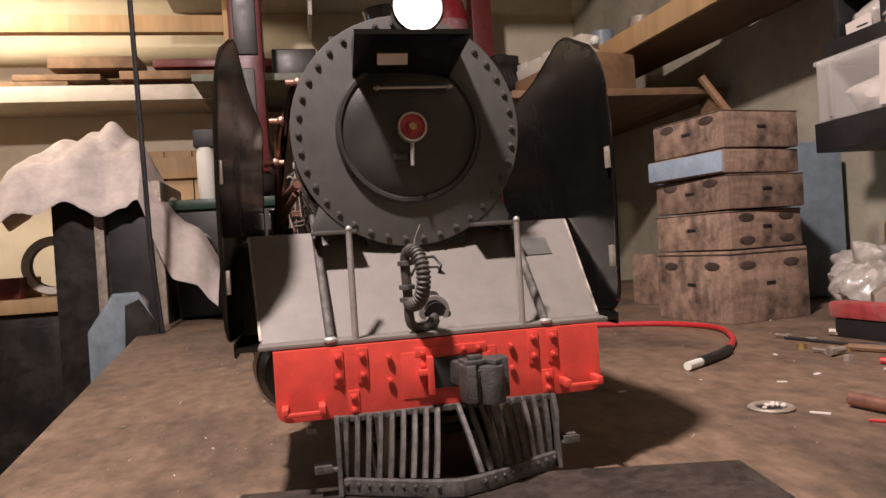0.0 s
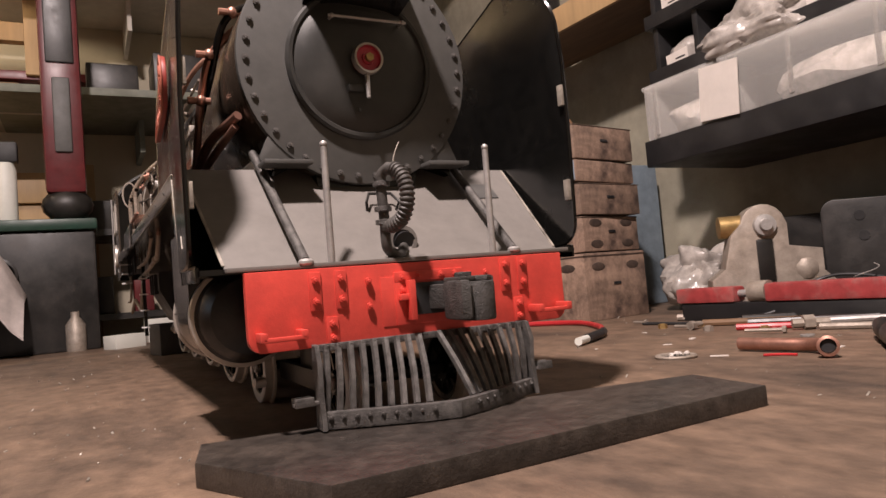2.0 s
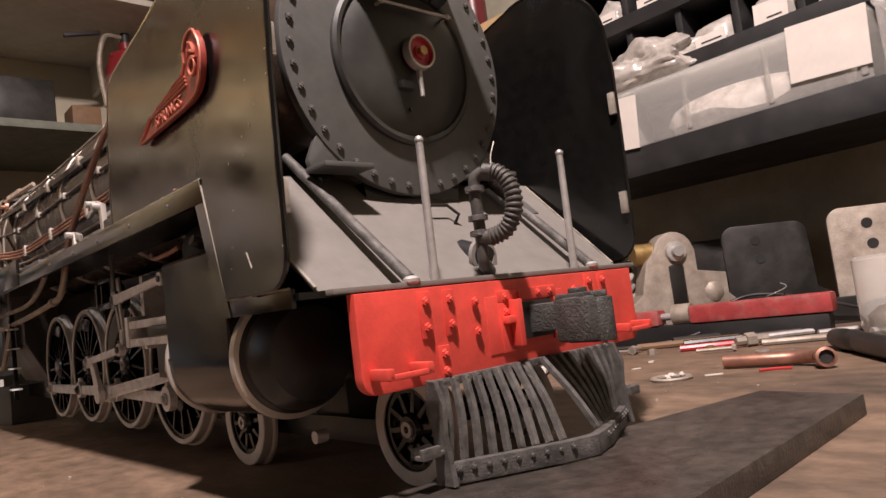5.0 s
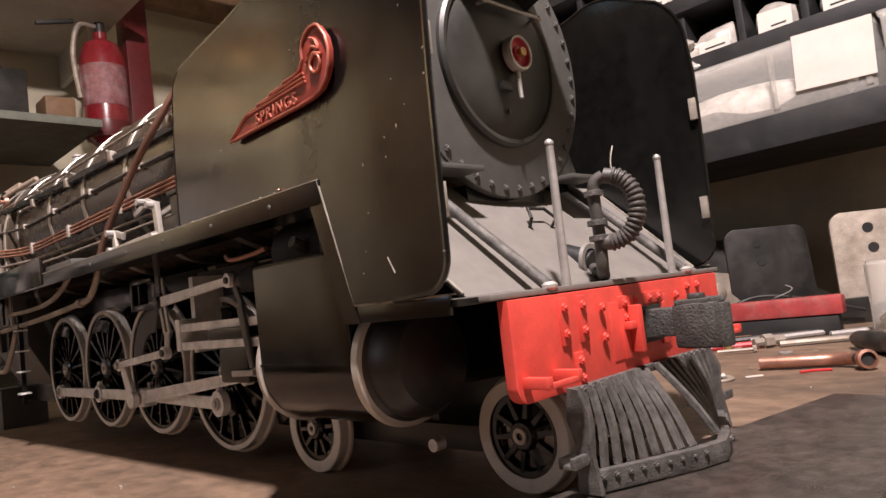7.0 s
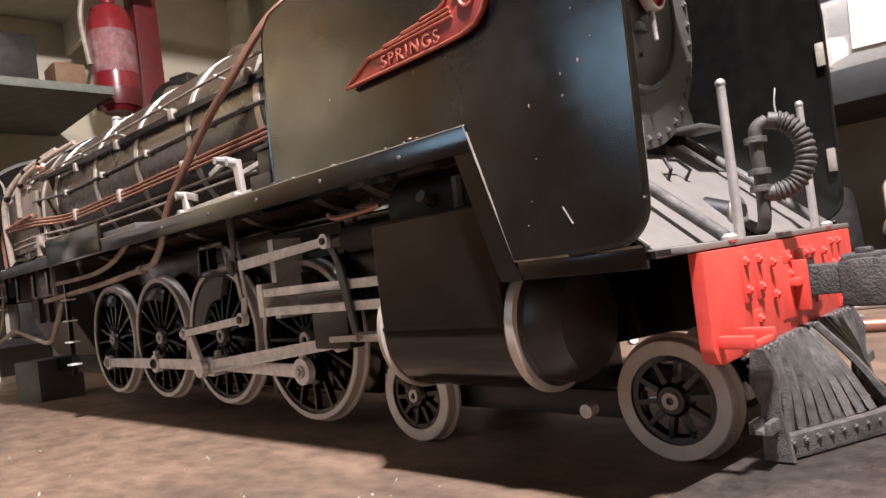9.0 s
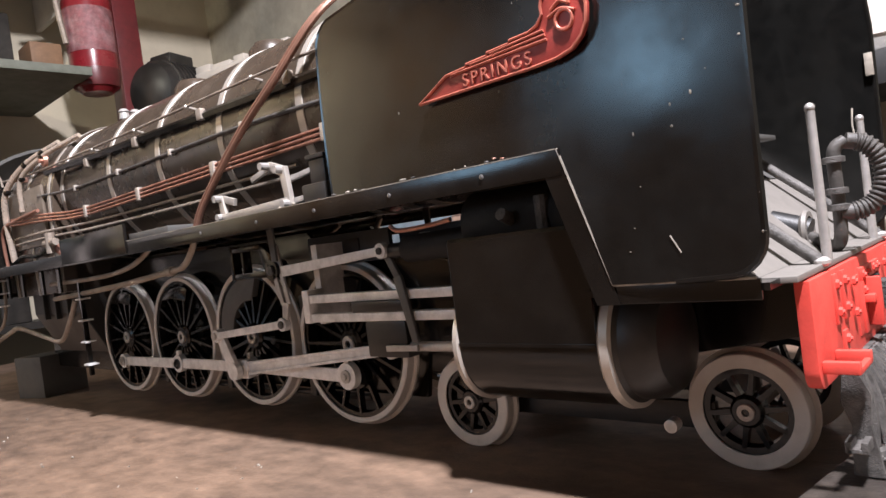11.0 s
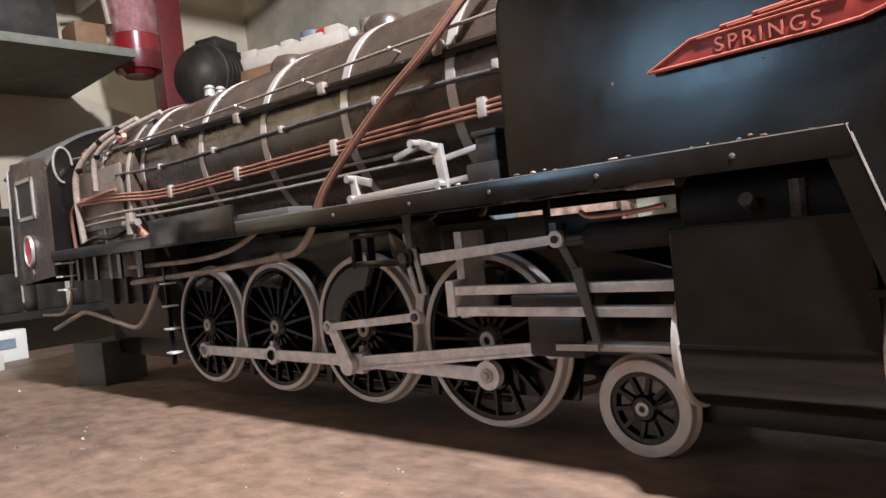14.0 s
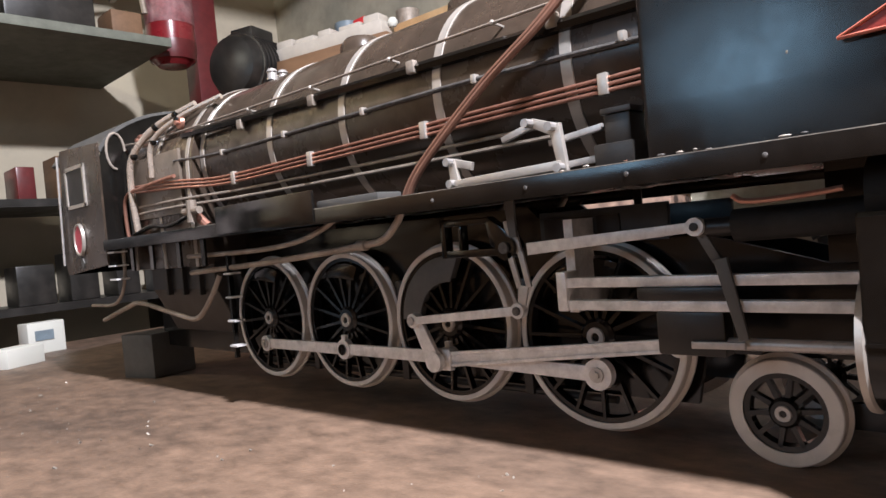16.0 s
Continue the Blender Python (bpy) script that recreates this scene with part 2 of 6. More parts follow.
def tube(bm, points, r, n=8, caps=True):
    """A round bar swept along a line; r may be a function of the way along it (0 to 1)."""
    points = [Vector(p) for p in points]
    rings, side = [], None
    for k, p in enumerate(points):
        way = (points[min(k + 1, len(points) - 1)] - points[max(k - 1, 0)]).normalized()
        side = way.orthogonal().normalized() if side is None else (side - way * side.dot(way)).normalized()
        up = way.cross(side)
        rad = r(k / (len(points) - 1)) if callable(r) else r
        rings.append([bm.verts.new(p + rad * (math.cos(2 * math.pi * j / n) * side + math.sin(2 * math.pi * j / n) * up)) for j in range(n)])
    for a, b in zip(rings, rings[1:]):
        for j in range(n):
            bm.faces.new((a[j], a[(j + 1) % n], b[(j + 1) % n], b[j]))
    if caps:
        bm.faces.new(rings[0][::-1]), bm.faces.new(rings[-1])
    return bm


def lathe(bm, profile, centre, axis, n=48):
    """A profile of (radius, way along the axis) turned about the axis x or y through centre."""
    rings = []
    for r, h in profile:
        ring = []
        for k in range(n if r > 1e-6 else 1):
            a = 2 * math.pi * k / n
            u, v = r * math.cos(a), r * math.sin(a)
            off = (h, u, v) if axis == "x" else (u, h, v) if axis == "y" else (u, v, h)
            ring.append(bm.verts.new(Vector(centre) + Vector(off)))
        rings.append(ring)
    faces = []
    for a, b in zip(rings, rings[1:]):
        for k in range(n):
            j = (k + 1) % n
            if len(a) == 1 and len(b) == 1:
                continue
            quad = (a[0], b[k], b[j]) if len(a) == 1 else (a[k], b[0], a[j]) if len(b) == 1 else (a[k], b[k], b[j], a[j])
            faces.append(bm.faces.new(quad))
    bmesh.ops.recalc_face_normals(bm, faces=faces)
    return bm


def mesh_of(name, bm, mat, soft=35):
    me = bpy.data.meshes.new(name)
    bm.normal_update()
    bm.to_mesh(me)
    bm.free()
    me.materials.append(mat)
    if soft:
        me.polygons.foreach_set("use_smooth", [True] * len(me.polygons))
        me.set_sharp_from_angle(angle=radians(soft))
    return me


def part(name, bm, mat, parent, label="", soft=35):
    ob = new(name, mesh_of(name, bm, mat, soft) if isinstance(bm, bmesh.types.BMesh) else bm)
    ob.parent = parent
    return tagged(ob, label)


def thing(name, label, category, at=(0, 0, 0), turn=0.0, group="", kind=""):
    ob = new(name)
    ob.empty_display_size = 0.02
    ob.matrix_world = pose(*at, 0, 0, turn)
    return tagged(ob, label, category, group, kind)


def solid(name, bm, mat, label, category, at=(0, 0, 0), turn=0.0, group="", kind="", soft=35):
    ob = new(name, mesh_of(name, bm, mat, soft))
    ob.matrix_world = pose(*at, 0, 0, turn)
    return tagged(ob, label, category, group, kind)


# ---- the room ----
def slab_wall(name, lo, hi, mat, label):
    return solid(name, box(B(), lo, hi), mat, label, "wall", kind="structure", soft=0)


solid("floor", box(B(), (-2.7, -2.6, -1.0), (1.8, 3.7, -0.9)), FLOOR, "grey concrete workshop floor", "floor", kind="structure", soft=0)
solid("ceiling", box(B(), (-2.7, -2.6, 2.6), (1.8, 3.7, 2.7)), WALL, "dull plastered workshop ceiling", "ceiling", kind="structure", soft=0)
slab_wall("wall_north", (-2.7, 3.5, -0.9), (1.8, 3.7, 2.6), CREAM, "cream painted plaster wall behind the bench")
slab_wall("wall_south", (-2.7, -2.6, -0.9), (1.8, -2.5, 2.6), WALL, "plain plaster wall")
slab_wall("wall_east", (1.65, -2.5, -0.9), (1.8, 3.5, 2.6), WALL, "grubby greenish plaster wall along the bench")
# unseen wall; its dark colour is chosen to keep the engine's reflections dark
slab_wall("wall_west", (-2.7, -2.5, -0.9), (-2.6, 3.5, 2.6), OLDWOOD, "unseen side wall, kept dark for the reflections in the black paint")

# ---- the locomotive: built level, then tipped up a little at its rear on its jack ----
loco = thing("model_locomotive", "large black model steam locomotive with red buffer beam and grey smokebox", "model train", (0, 0.1, 0))
loco.matrix_world = pose(0, 0.1, 0, 0.9, 0, 0)


def lp(name, bm, mat, label="", soft=35):
    ob = part(name, bm, mat, loco, label, soft)
    ob.location = (0, -0.1, 0)
    return ob


def hexbolt(r=0.0032, h=0.003, n=6):
    """A bolt head that stands on the plane y = 0 and faces -y, with its stud."""
    bm = B()
    cyl(bm, (0, 0, 0), (0, -h, 0), r, r * 0.94, n)
    cyl(bm, (0, -h, 0), (0, -h - 0.0012, 0), r * 0.55, r * 0.4, 8)
    return bm


BOLT = mesh_of("bolt", hexbolt(0.0036, 0.0024), IRON)
RIVET = mesh_of("rivet", hexbolt(0.0034, 0.0022), RED)
STUD = mesh_of("stud", hexbolt(0.0026, 0.0022), IRON)

# buffer beam
shape = arc(-0.147, 0.101, 0.012, 180, 270, 6) + arc(0.148, 0.101, 0.012, 270, 360, 6) + [(0.159, 0.156), (-0.159, 0.156)]
beam = lp("buffer_beam", prism(B(), shape, "y", -0.004, 0.005, 0.0012), RED, "bright red painted buffer beam")
for x, z in [(-0.101, 0.146), (-0.101, 0.128), (-0.078, 0.146), (-0.078, 0.128), (-0.053, 0.142), (-0.053, 0.120), (0.067, 0.142), (0.067, 0.120),
             (0.090, 0.148), (0.090, 0.130), (0.110, 0.148), (0.110, 0.130), (-0.088, 0.108), (-0.088, 0.096), (0.103, 0.109), (0.103, 0.097),
             (-0.021, 0.1425), (-0.004, 0.1435), (0.019, 0.1435), (0.034, 0.1435), (-0.021, 0.131)]:
    o = part("rivet", RIVET, None, beam)
    o.location = (x, -0.0055, z)
for x, lo, hi in [(-0.101, 0.12, 0.153), (-0.078, 0.12, 0.153), (0.09, 0.122, 0.154), (0.11, 0.122, 0.154), (-0.088, 0.091, 0.114), (0.103, 0.092, 0.115)]:
    part("strap", box(B(), (x - 0.0052, -0.0056, lo), (x + 0.0052, -0.003, hi), 0.0006), RED, beam)
part("drawgear_frame", box(box(box(B(), (-0.028, -0.0065, 0.1385), (0.042, -0.003, 0.148), 0.0008), (-0.028, -0.0065, 0.1), (-0.013, -0.003, 0.1385), 0.0008), (0.034, -0.0065, 0.104), (0.046, -0.003, 0.1385), 0.0008), RED, beam)
part("drawgear_pad", box(B(), (-0.041, -0.0048, 0.1), (0.052, -0.003, 0.144), 0.0006), RED, beam)
part("drawgear_lip", box(box(B(), (-0.026, -0.013, 0.122), (-0.014, -0.006, 0.128), 0.001), (-0.018, -0.016, 0.104), (-0.012, -0.006, 0.14), 0.001), RED, beam)
part("pocket", box(B(), (-0.012, -0.0075, 0.108), (0.034, -0.0049, 0.137), 0.0005), RACK, beam, "black drawgear opening")
for s in (-1, 1):
    step = part("lamp_iron", box(B(), (s * 0.134 - 0.018, -0.024, 0.0985), (s * 0.134 + 0.018, -0.02, 0.1025), 0.001), RED, beam)
    for e in (-0.0165, 0.0165):
        part("bracket", box(B(), (s * 0.134 + e - 0.003, -0.024, 0.099), (s * 0.134 + e + 0.003, -0.004, 0.1065), 0.001), RED, step)

# coupler
bm = B()
box(bm, (-0.011, -0.04, 0.112), (0.011, 0.01, 0.134), 0.002, Matrix.Translation((0.014, 0, 0)) @ pose(0, 0, 0, 0, 0, 12))
coupler = lp("coupler", bm, IRONDARK, "dark cast knuckle coupler")
jaw = [(0.008, -0.03), (0.02, -0.03), (0.02, -0.056), (0.0165, -0.064), (0.009, -0.062), (0.005, -0.05)]
part("fixed_jaw", prism(B(), jaw, "z", 0.1025, 0.1365, 0.003), IRONDARK, coupler)
nose = [(0.02, -0.03), (0.041, -0.03)] + arc(0.033, -0.052, 0.0125, 10, -190, 10)
part("knuckle", prism(B(), [(x, y) for x, y in nose], "z", 0.1005, 0.1345, 0.002), IRONDARK, coupler)
part("guard_arm", box(B(), (0.037, -0.044, 0.102), (0.053, -0.026, 0.139), 0.0025), IRONDARK, coupler)
part("top_cap", prism(B(), [(0.008, -0.032), (0.044, -0.03), (0.043, -0.056), (0.036, -0.06), (0.03, -0.05), (0.02, -0.056), (0.009, -0.058)], "z", 0.1345, 0.1395, 0.0015), IRONDARK, coupler)
part("knuckle_pin", cyl(B(), (0.019, -0.0565, 0.104), (0.019, -0.0565, 0.131), 0.0032, n=10), IRONDARK, coupler)
part("lifting_lug", box(B(), (0.014, -0.05, 0.1385), (0.027, -0.04, 0.1435), 0.0015), IRONDARK, coupler)


# cowcatcher
def low_y(x):
    return -0.058 + 0.046 * abs(x) / 0.1


bm = B()
for s in (-1, 1):
    box(bm, (min(0, s * 0.104), -0.008, 0.0855), (max(0, s * 0.104), -0.003, 0.0915), 0.0008)
pilot = lp("cowcatcher", bm, IRON, "dark slatted cowcatcher with riveted bottom bar")
for s in (-1, 1):
    out = [(0.0, -0.062), (s * 0.03, -0.053), (s * 0.103, -0.018), (s * 0.103, -0.011), (s * 0.03, -0.045), (0.0, -0.054)]
    part("bottom_bar", prism(B(), out, "z", 0.022, 0.0365, 0.001), IRON, pilot)
    for k in range(9):
        x0 = s * (0.010 + 0.0108 * k)
        x1 = s * (0.021 + 0.0098 * k)
        y1 = low_y(x1) + 0.002
        bm = B()
        mid = (Vector((x0, -0.009, 0.09)) + Vector((x1, y1, 0.04))) / 2 + Vector((0, -0.003, -0.002))
        tube(bm, curve([(x0, -0.009, 0.0905), mid, (x1, y1, 0.036)], 3), 0.0032, 5)
        part("slat", bm, IRON, pilot)
        o = part("stud", STUD, None, pilot)
        o.location, o.rotation_euler = (x1, y1 - 0.0085, 0.032), (0, 0, s * radians(24))
        o = part("stud", STUD, None, pilot)
        o.location = (x0, -0.009, 0.0895)
    edge = [(-0.004, 0.092), (-0.012, 0.091), (-0.019, 0.075), (-0.017, 0.055), (-0.022, 0.022), (-0.004, 0.022), (-0.006, 0.055), (-0.001, 0.07)]
    part("end_plate", prism(B(), edge, "x", s * 0.1035, s * 0.1075), IRON, pilot)
    foot = part("side_step", box(B(), (min(s * 0.106, s * 0.128), -0.016, 0.043), (max(s * 0.106, s * 0.128), -0.006, 0.046), 0.0008), IRON, pilot)
    for e in (-0.016, -0.007):
        part("step_lug", box(B(), (s * 0.12 - 0.008, e - 0.002, 0.043), (s * 0.12 + 0.008, e + 0.002, 0.0505), 0.0008), IRON, foot)

# front deck, apron and steam pipe
deck = lp("front_deck", box(B(), (-0.172, -0.0015, 0.157), (0.172, 0.1, 0.161), 0.0008), APRON, "grey front deck with worn edge")
bm = B()
v = [bm.verts.new(p) for p in ((-0.17, 0.02, 0.1612), (0.172, 0.02, 0.1612), (0.1855, 0.135, 0.265), (-0.1855, 0.135, 0.265), (-0.17, 0.025, 0.1612), (0.172, 0.025, 0.1612), (0.1855, 0.139, 0.262), (-0.1855, 0.139, 0.262))]
for q in ((0, 1, 2, 3), (7, 6, 5, 4), (1, 0, 4, 5), (3, 2, 6, 7), (2, 1, 5, 6), (0, 3, 7, 4)):
    bm.faces.new([v[k] for k in q])
bmesh.ops.recalc_face_normals(bm, faces=bm.faces[:])
apron = lp("sloping_apron", bm, APRON, "pale grey sloping plate below the smokebox", 0)
SLOPE = Matrix.Translation((0, 0.02, 0.1612)) @ pose(0, 0, 0, -47.9, 0, 0)  # local z runs up the plate, -y stands off it
for s in (-1, 1):
    part("edge_strip", box(B(), (-0.0012, -0.0012, 0.003), (0.0012, 0.0, 0.153), 0, SLOPE @ pose(s * 0.1705, 0, 0, 0, s * 5.1, 0)), CHIP, apron)
handle = tube(B(), [SLOPE @ Vector(p) for p in ((-0.016, 0, 0.078), (-0.018, -0.009, 0.08), (-0.012, -0.011, 0.092), (0.012, -0.011, 0.092), (0.018, -0.009, 0.08), (0.016, 0, 0.078))], 0.0016, 8)
part("grab_handle", handle, MACHINE, apron)
part("cover_plate", box(B(), (0.118, -0.0012, 0.095), (0.15, 0.001, 0.122), 0, SLOPE), SOOT, apron)
part("pipe_collar", lathe(B(), [(0.012, 0), (0.016, -0.003), (0.015, -0.006), (0.011, -0.006), (0.0105, 0)], (0.0, 0.036, 0.178), "y", 24), APRON, apron)
part("pipe_hole", cyl(B(), (0.002, 0.06, 0.186), (0.002, 0.031, 0.176), 0.011, n=20), RACK, apron)

# flexible brake hose on its standpipe
bm = B()
tube(bm, curve([(0.0, 0.03, 0.172), (-0.012, 0.014, 0.165), (-0.028, 0.004, 0.17), (-0.03, 0.002, 0.195), (-0.031, 0.002, 0.228), (-0.03, 0.0, 0.238), (-0.027, -0.006, 0.242)], 8), 0.0048, 12)
standpipe = lp("standpipe", bm, RUBBER, "brown rubber brake hose on a standpipe")
for z in (0.194, 0.206, 0.229):
    part("clamp", lathe(B(), [(0.0053, -0.0025), (0.0078, -0.002), (0.0078, 0.002), (0.0053, 0.0025)], (-0.0305, 0.0022, z), "z", 14), IRON, standpipe)
loop = curve([(-0.027, -0.006, 0.242), (-0.022, -0.017, 0.238), (-0.019, -0.025, 0.226), (-0.019, -0.026, 0.209), (-0.022, -0.019, 0.195), (-0.027, -0.008, 0.19), (-0.03, 0.001, 0.1905)], 16)
part("corrugated_hose", tube(B(), loop, lambda t: 0.006 + (0.0012 if 0.08 < t < 0.86 and math.sin(t * 150) > 0 else 0), 12), RUBBER, standpipe)
part("loose_wire", tube(B(), curve([(-0.024, -0.013, 0.24), (-0.022, -0.011, 0.252), (-0.016, -0.011, 0.265)], 4), 0.0006, 5), CHIP, standpipe)

# handrail posts and braces
for s in (-1, 1):
    bm = cyl(B(), (s * 0.0825, 0.002, 0.161), (s * 0.0825, 0.002, 0.264), 0.0034, 0.003, 12)
    ball(bm, (s * 0.0825, 0.002, 0.2645), 0.0036)
    lp("handrail_post", bm, STEEL, "bare steel post")
    bm = cyl(B(), (s * 0.106, 0.002, 0.163), (s * 0.112 - 0.001, 0.142, 0.283), 0.0044, 0.0044, 14)
    brace = lp("diagonal_brace", bm, IRON, "bare steel brace rod")
    part("brace_foot", ball(B(), (s * 0.106, 0.0, 0.162), 0.006, (1.2, 0.9, 0.6)), STEEL, brace)

# smokebox
CZ = 0.371
SX = -0.005
shape = arc(SX, CZ, 0.127, 0, 354, 59)
box_front = lp("smokebox_front", prism(B(), shape, "y", 0.1, 0.109, 0.0015), SOOT, "grey smokebox front ringed with bolts")
for s in (-1, 1):
    wing = [(SX + s * 0.07, 0.2655), (SX + s * 0.109, 0.2655), (SX + s * 0.1105, 0.272), (SX + s * 0.0985, 0.299), (SX + s * 0.08, 0.3)]
    foot = part("saddle_wing", prism(B(), wing, "y", 0.1015, 0.108, 0.0008), SOOT, box_front)
    part("saddle_lip", box(B(), (SX + s * 0.088 - 0.024, 0.076, 0.261), (SX + s * 0.088 + 0.024, 0.106, 0.2655), 0.001), SOOT, foot)
for k in range(38):
    a = radians(-90 + 360 / 38 * (k + 0.5))
    o = part("bolt", BOLT, None, box_front)
    o.location = (SX + 0.1185 * math.cos(a), 0.1005, CZ + 0.1185 * math.sin(a))
door = lp("smokebox_door", lathe(B(), [(0.0805, 0.095), (0.0805, 0.09), (0.078, 0.087), (0.0745, 0.087), (0.073, 0.0895), (0.071, 0.0888), (0.066, 0.086), (0.055, 0.083), (0.04, 0.0807), (0.02, 0.0793), (0.0, 0.079)], (-0.0035, 0.006, CZ), "y", 64), DOME, "domed black smokebox door")
hub = part("door_hub", lathe(B(), [(0.0, 0.068), (0.006, 0.068), (0.0065, 0.0705), (0.0125, 0.0708), (0.0135, 0.0665), (0.0155, 0.0665), (0.016, 0.075)], (-0.0035, 0.007, CZ), "y", 32), HUBRED, door, "red hub with pale rim")
part("hub_rim", lathe(B(), [(0.0132, 0.068), (0.0136, 0.0658), (0.0156, 0.0658), (0.0163, 0.068), (0.0163, 0.074)], (-0.0035, 0.007, CZ), "y", 32), BAND, door)
part("hub_nut", cyl(B(), (-0.0035, 0.078, CZ), (-0.0035, 0.07, CZ), 0.0045, n=6), BRASS, door)
part("door_handle", cyl(B(), (-0.0045, 0.079, CZ - 0.016), (-0.0055, 0.077, CZ - 0.041), 0.0028, 0.002, 10), STEEL, door, "bright steel handle")
part("door_dart", box(B(), (-0.025, 0.08, CZ - 0.034), (-0.009, 0.09, CZ - 0.026), 0.002), DOME, door)
part("door_stop", cyl(B(), (-0.012, 0.094, CZ - 0.05), (-0.012, 0.086, CZ - 0.051), 0.002, n=8), DOME, door)
rail = lp("door_handrail", cyl(B(), (-0.042, 0.08, CZ + 0.043), (0.044, 0.08, CZ + 0.043), 0.0016, n=8), STEEL)
for x in (-0.038, 0.04):
    part("rail_stanchion", ball(cyl(B(), (x, 0.08, CZ + 0.043), (x, 0.096, CZ + 0.043), 0.0016, n=8), (x, 0.08, CZ + 0.043), 0.0028), STEEL, rail)
bm = B()
rows = [[(-0.063, 0.034, 0.4625), (0.057, 0.034, 0.4625), (0.055, 0.101, 0.467), (-0.061, 0.101, 0.467)], [(-0.063, 0.034, 0.4575), (0.057, 0.034, 0.4575), (0.042, 0.101, 0.424), (-0.062, 0.101, 0.43)]]
up, low = [[bm.verts.new(p) for p in row] for row in rows]
for q in [up, low[::-1]] + [[up[k], up[(k + 1) % 4], low[(k + 1) % 4], low[k]] for k in range(4)]:
    bm.faces.new(q)
bmesh.ops.recalc_face_normals(bm, faces=bm.faces[:])
bracket = lp("headlamp_bracket", bm, BLACK, "black sloping shelf below the headlamp", 0)
part("number_bar", box(B(), (-0.016, -0.003, -0.006), (0.016, 0.0, 0.006), 0.0006, pose(-0.022, 0.066, 0.4415, 32, 0, 0)), BAND, bracket, "pale plate")
lamp_body = lp("headlamp", lathe(B(), [(0.0, 0.085), (0.022, 0.084), (0.027, 0.07), (0.028, 0.052), (0.026, 0.05), (0.0245, 0.052)], (0.006, 0, 0.491), "y", 32), BLACK, "lit round electric headlamp")
part("lens", lathe(B(), [(0.0, 0.047), (0.015, 0.0485), (0.0247, 0.052), (0.0247, 0.056)], (0.006, 0, 0.491), "y", 32), BULB, lamp_body, "glowing lamp lens")
part("lamp_foot", box(B(), (-0.01, 0.056, 0.463), (0.022, 0.08, 0.48), 0.001), BLACK, lamp_body)
lp("smokebox", lathe(B(), [(0.124, 0.106), (0.1262, 0.1095), (0.1262, 0.37), (0.124, 0.374), (0.124, 0.38)], (SX, 0, CZ), "y", 72), CLAD, "black rolled smokebox")
saddle = [(-0.1, 0.255), (-0.06, 0.275), (-0.055, 0.24), (-0.06, 0.165), (0.06, 0.165), (0.055, 0.24), (0.06, 0.275), (0.1, 0.255), (0.1, 0.3), (-0.1, 0.3)]
lp("smokebox_saddle", prism(B(), saddle, "y", 0.11, 0.3), BLACK, "", 0)
lp("chimney", lathe(B(), [(0.032, 0.47), (0.03, 0.5), (0.033, 0.535), (0.035, 0.54), (0.028, 0.54)], (0, 0.22, 0), "z", 32), BLACK)

# boiler
boiler = lp("boiler", lathe(B(), [(0.1248, 0.375), (0.1248, 0.8), (0.1256, 1.2), (0.1256, 1.24)], (-0.002, 0, CZ + 0.0015), "y", 72), CLAD, "black clad boiler with bright bands")
for y in (0.398, 0.491, 0.658, 0.826, 0.992, 1.19):
    r = 0.1249 if y < 0.8 else 0.125 + 0.0008 * (y - 0.8) / 0.4
    part("boiler_band", lathe(B(), [(r, -0.0065), (r + 0.0012, -0.006), (r + 0.0012, 0.006), (r, 0.0065)], (-0.002, y, CZ + 0.0015), "y", 72), BAND, boiler, "pale metal band")
shape = [(-0.14, 0.2), (-0.143, 0.33)] + arc(0, 0.36, 0.143, 172, 8, 28) + [(0.143, 0.33), (0.14, 0.2)]
firebox = lp("firebox", prism(B(), shape, "y", 1.2, 1.47, 0.004), CLAD, "black firebox casing with pipework")
for y in (1.215, 1.33, 1.45):
    rim = [(u * 1.009, 0.34 + (v - 0.34) * 1.009) for u, v in shape]
    part("firebox_band", prism(B(), rim, "y", y - 0.005, y + 0.005), BAND, firebox)
for y, z in ((1.26, 0.445), (1.34, 0.45), (1.42, 0.44)):
    part("washout_plug", lathe(B(), [(0.012, 0), (0.01, -0.006), (0.004, -0.006), (0.004, -0.012), (0, -0.012)], (-0.123, y, z), "x", 12), COPPER, firebox)
part("side_panel", box(B(), (-0.148, 1.235, 0.29), (-0.142, 1.42, 0.398), 0.002), LITCLAD, firebox)
for k, (y, z) in enumerate(((0.46, 0.4975), (0.7, 0.4975), (0.92, 0.4975))):
    lp("steam_dome" if k == 1 else "sand_dome", lathe(B(), [(0.034, -0.006), (0.032, 0.01), (0.024, 0.02), (0, 0.024)], (0, y, z), "z", 28), CLAD)
for x in (-0.04, -0.02, 0.01):
    lp("safety_valve", lathe(B(), [(0.009, -0.006), (0.008, 0.006), (0.01, 0.007), (0.006, 0.012), (0, 0.013)], (x, 1.1, 0.498), "z", 14), STEEL)

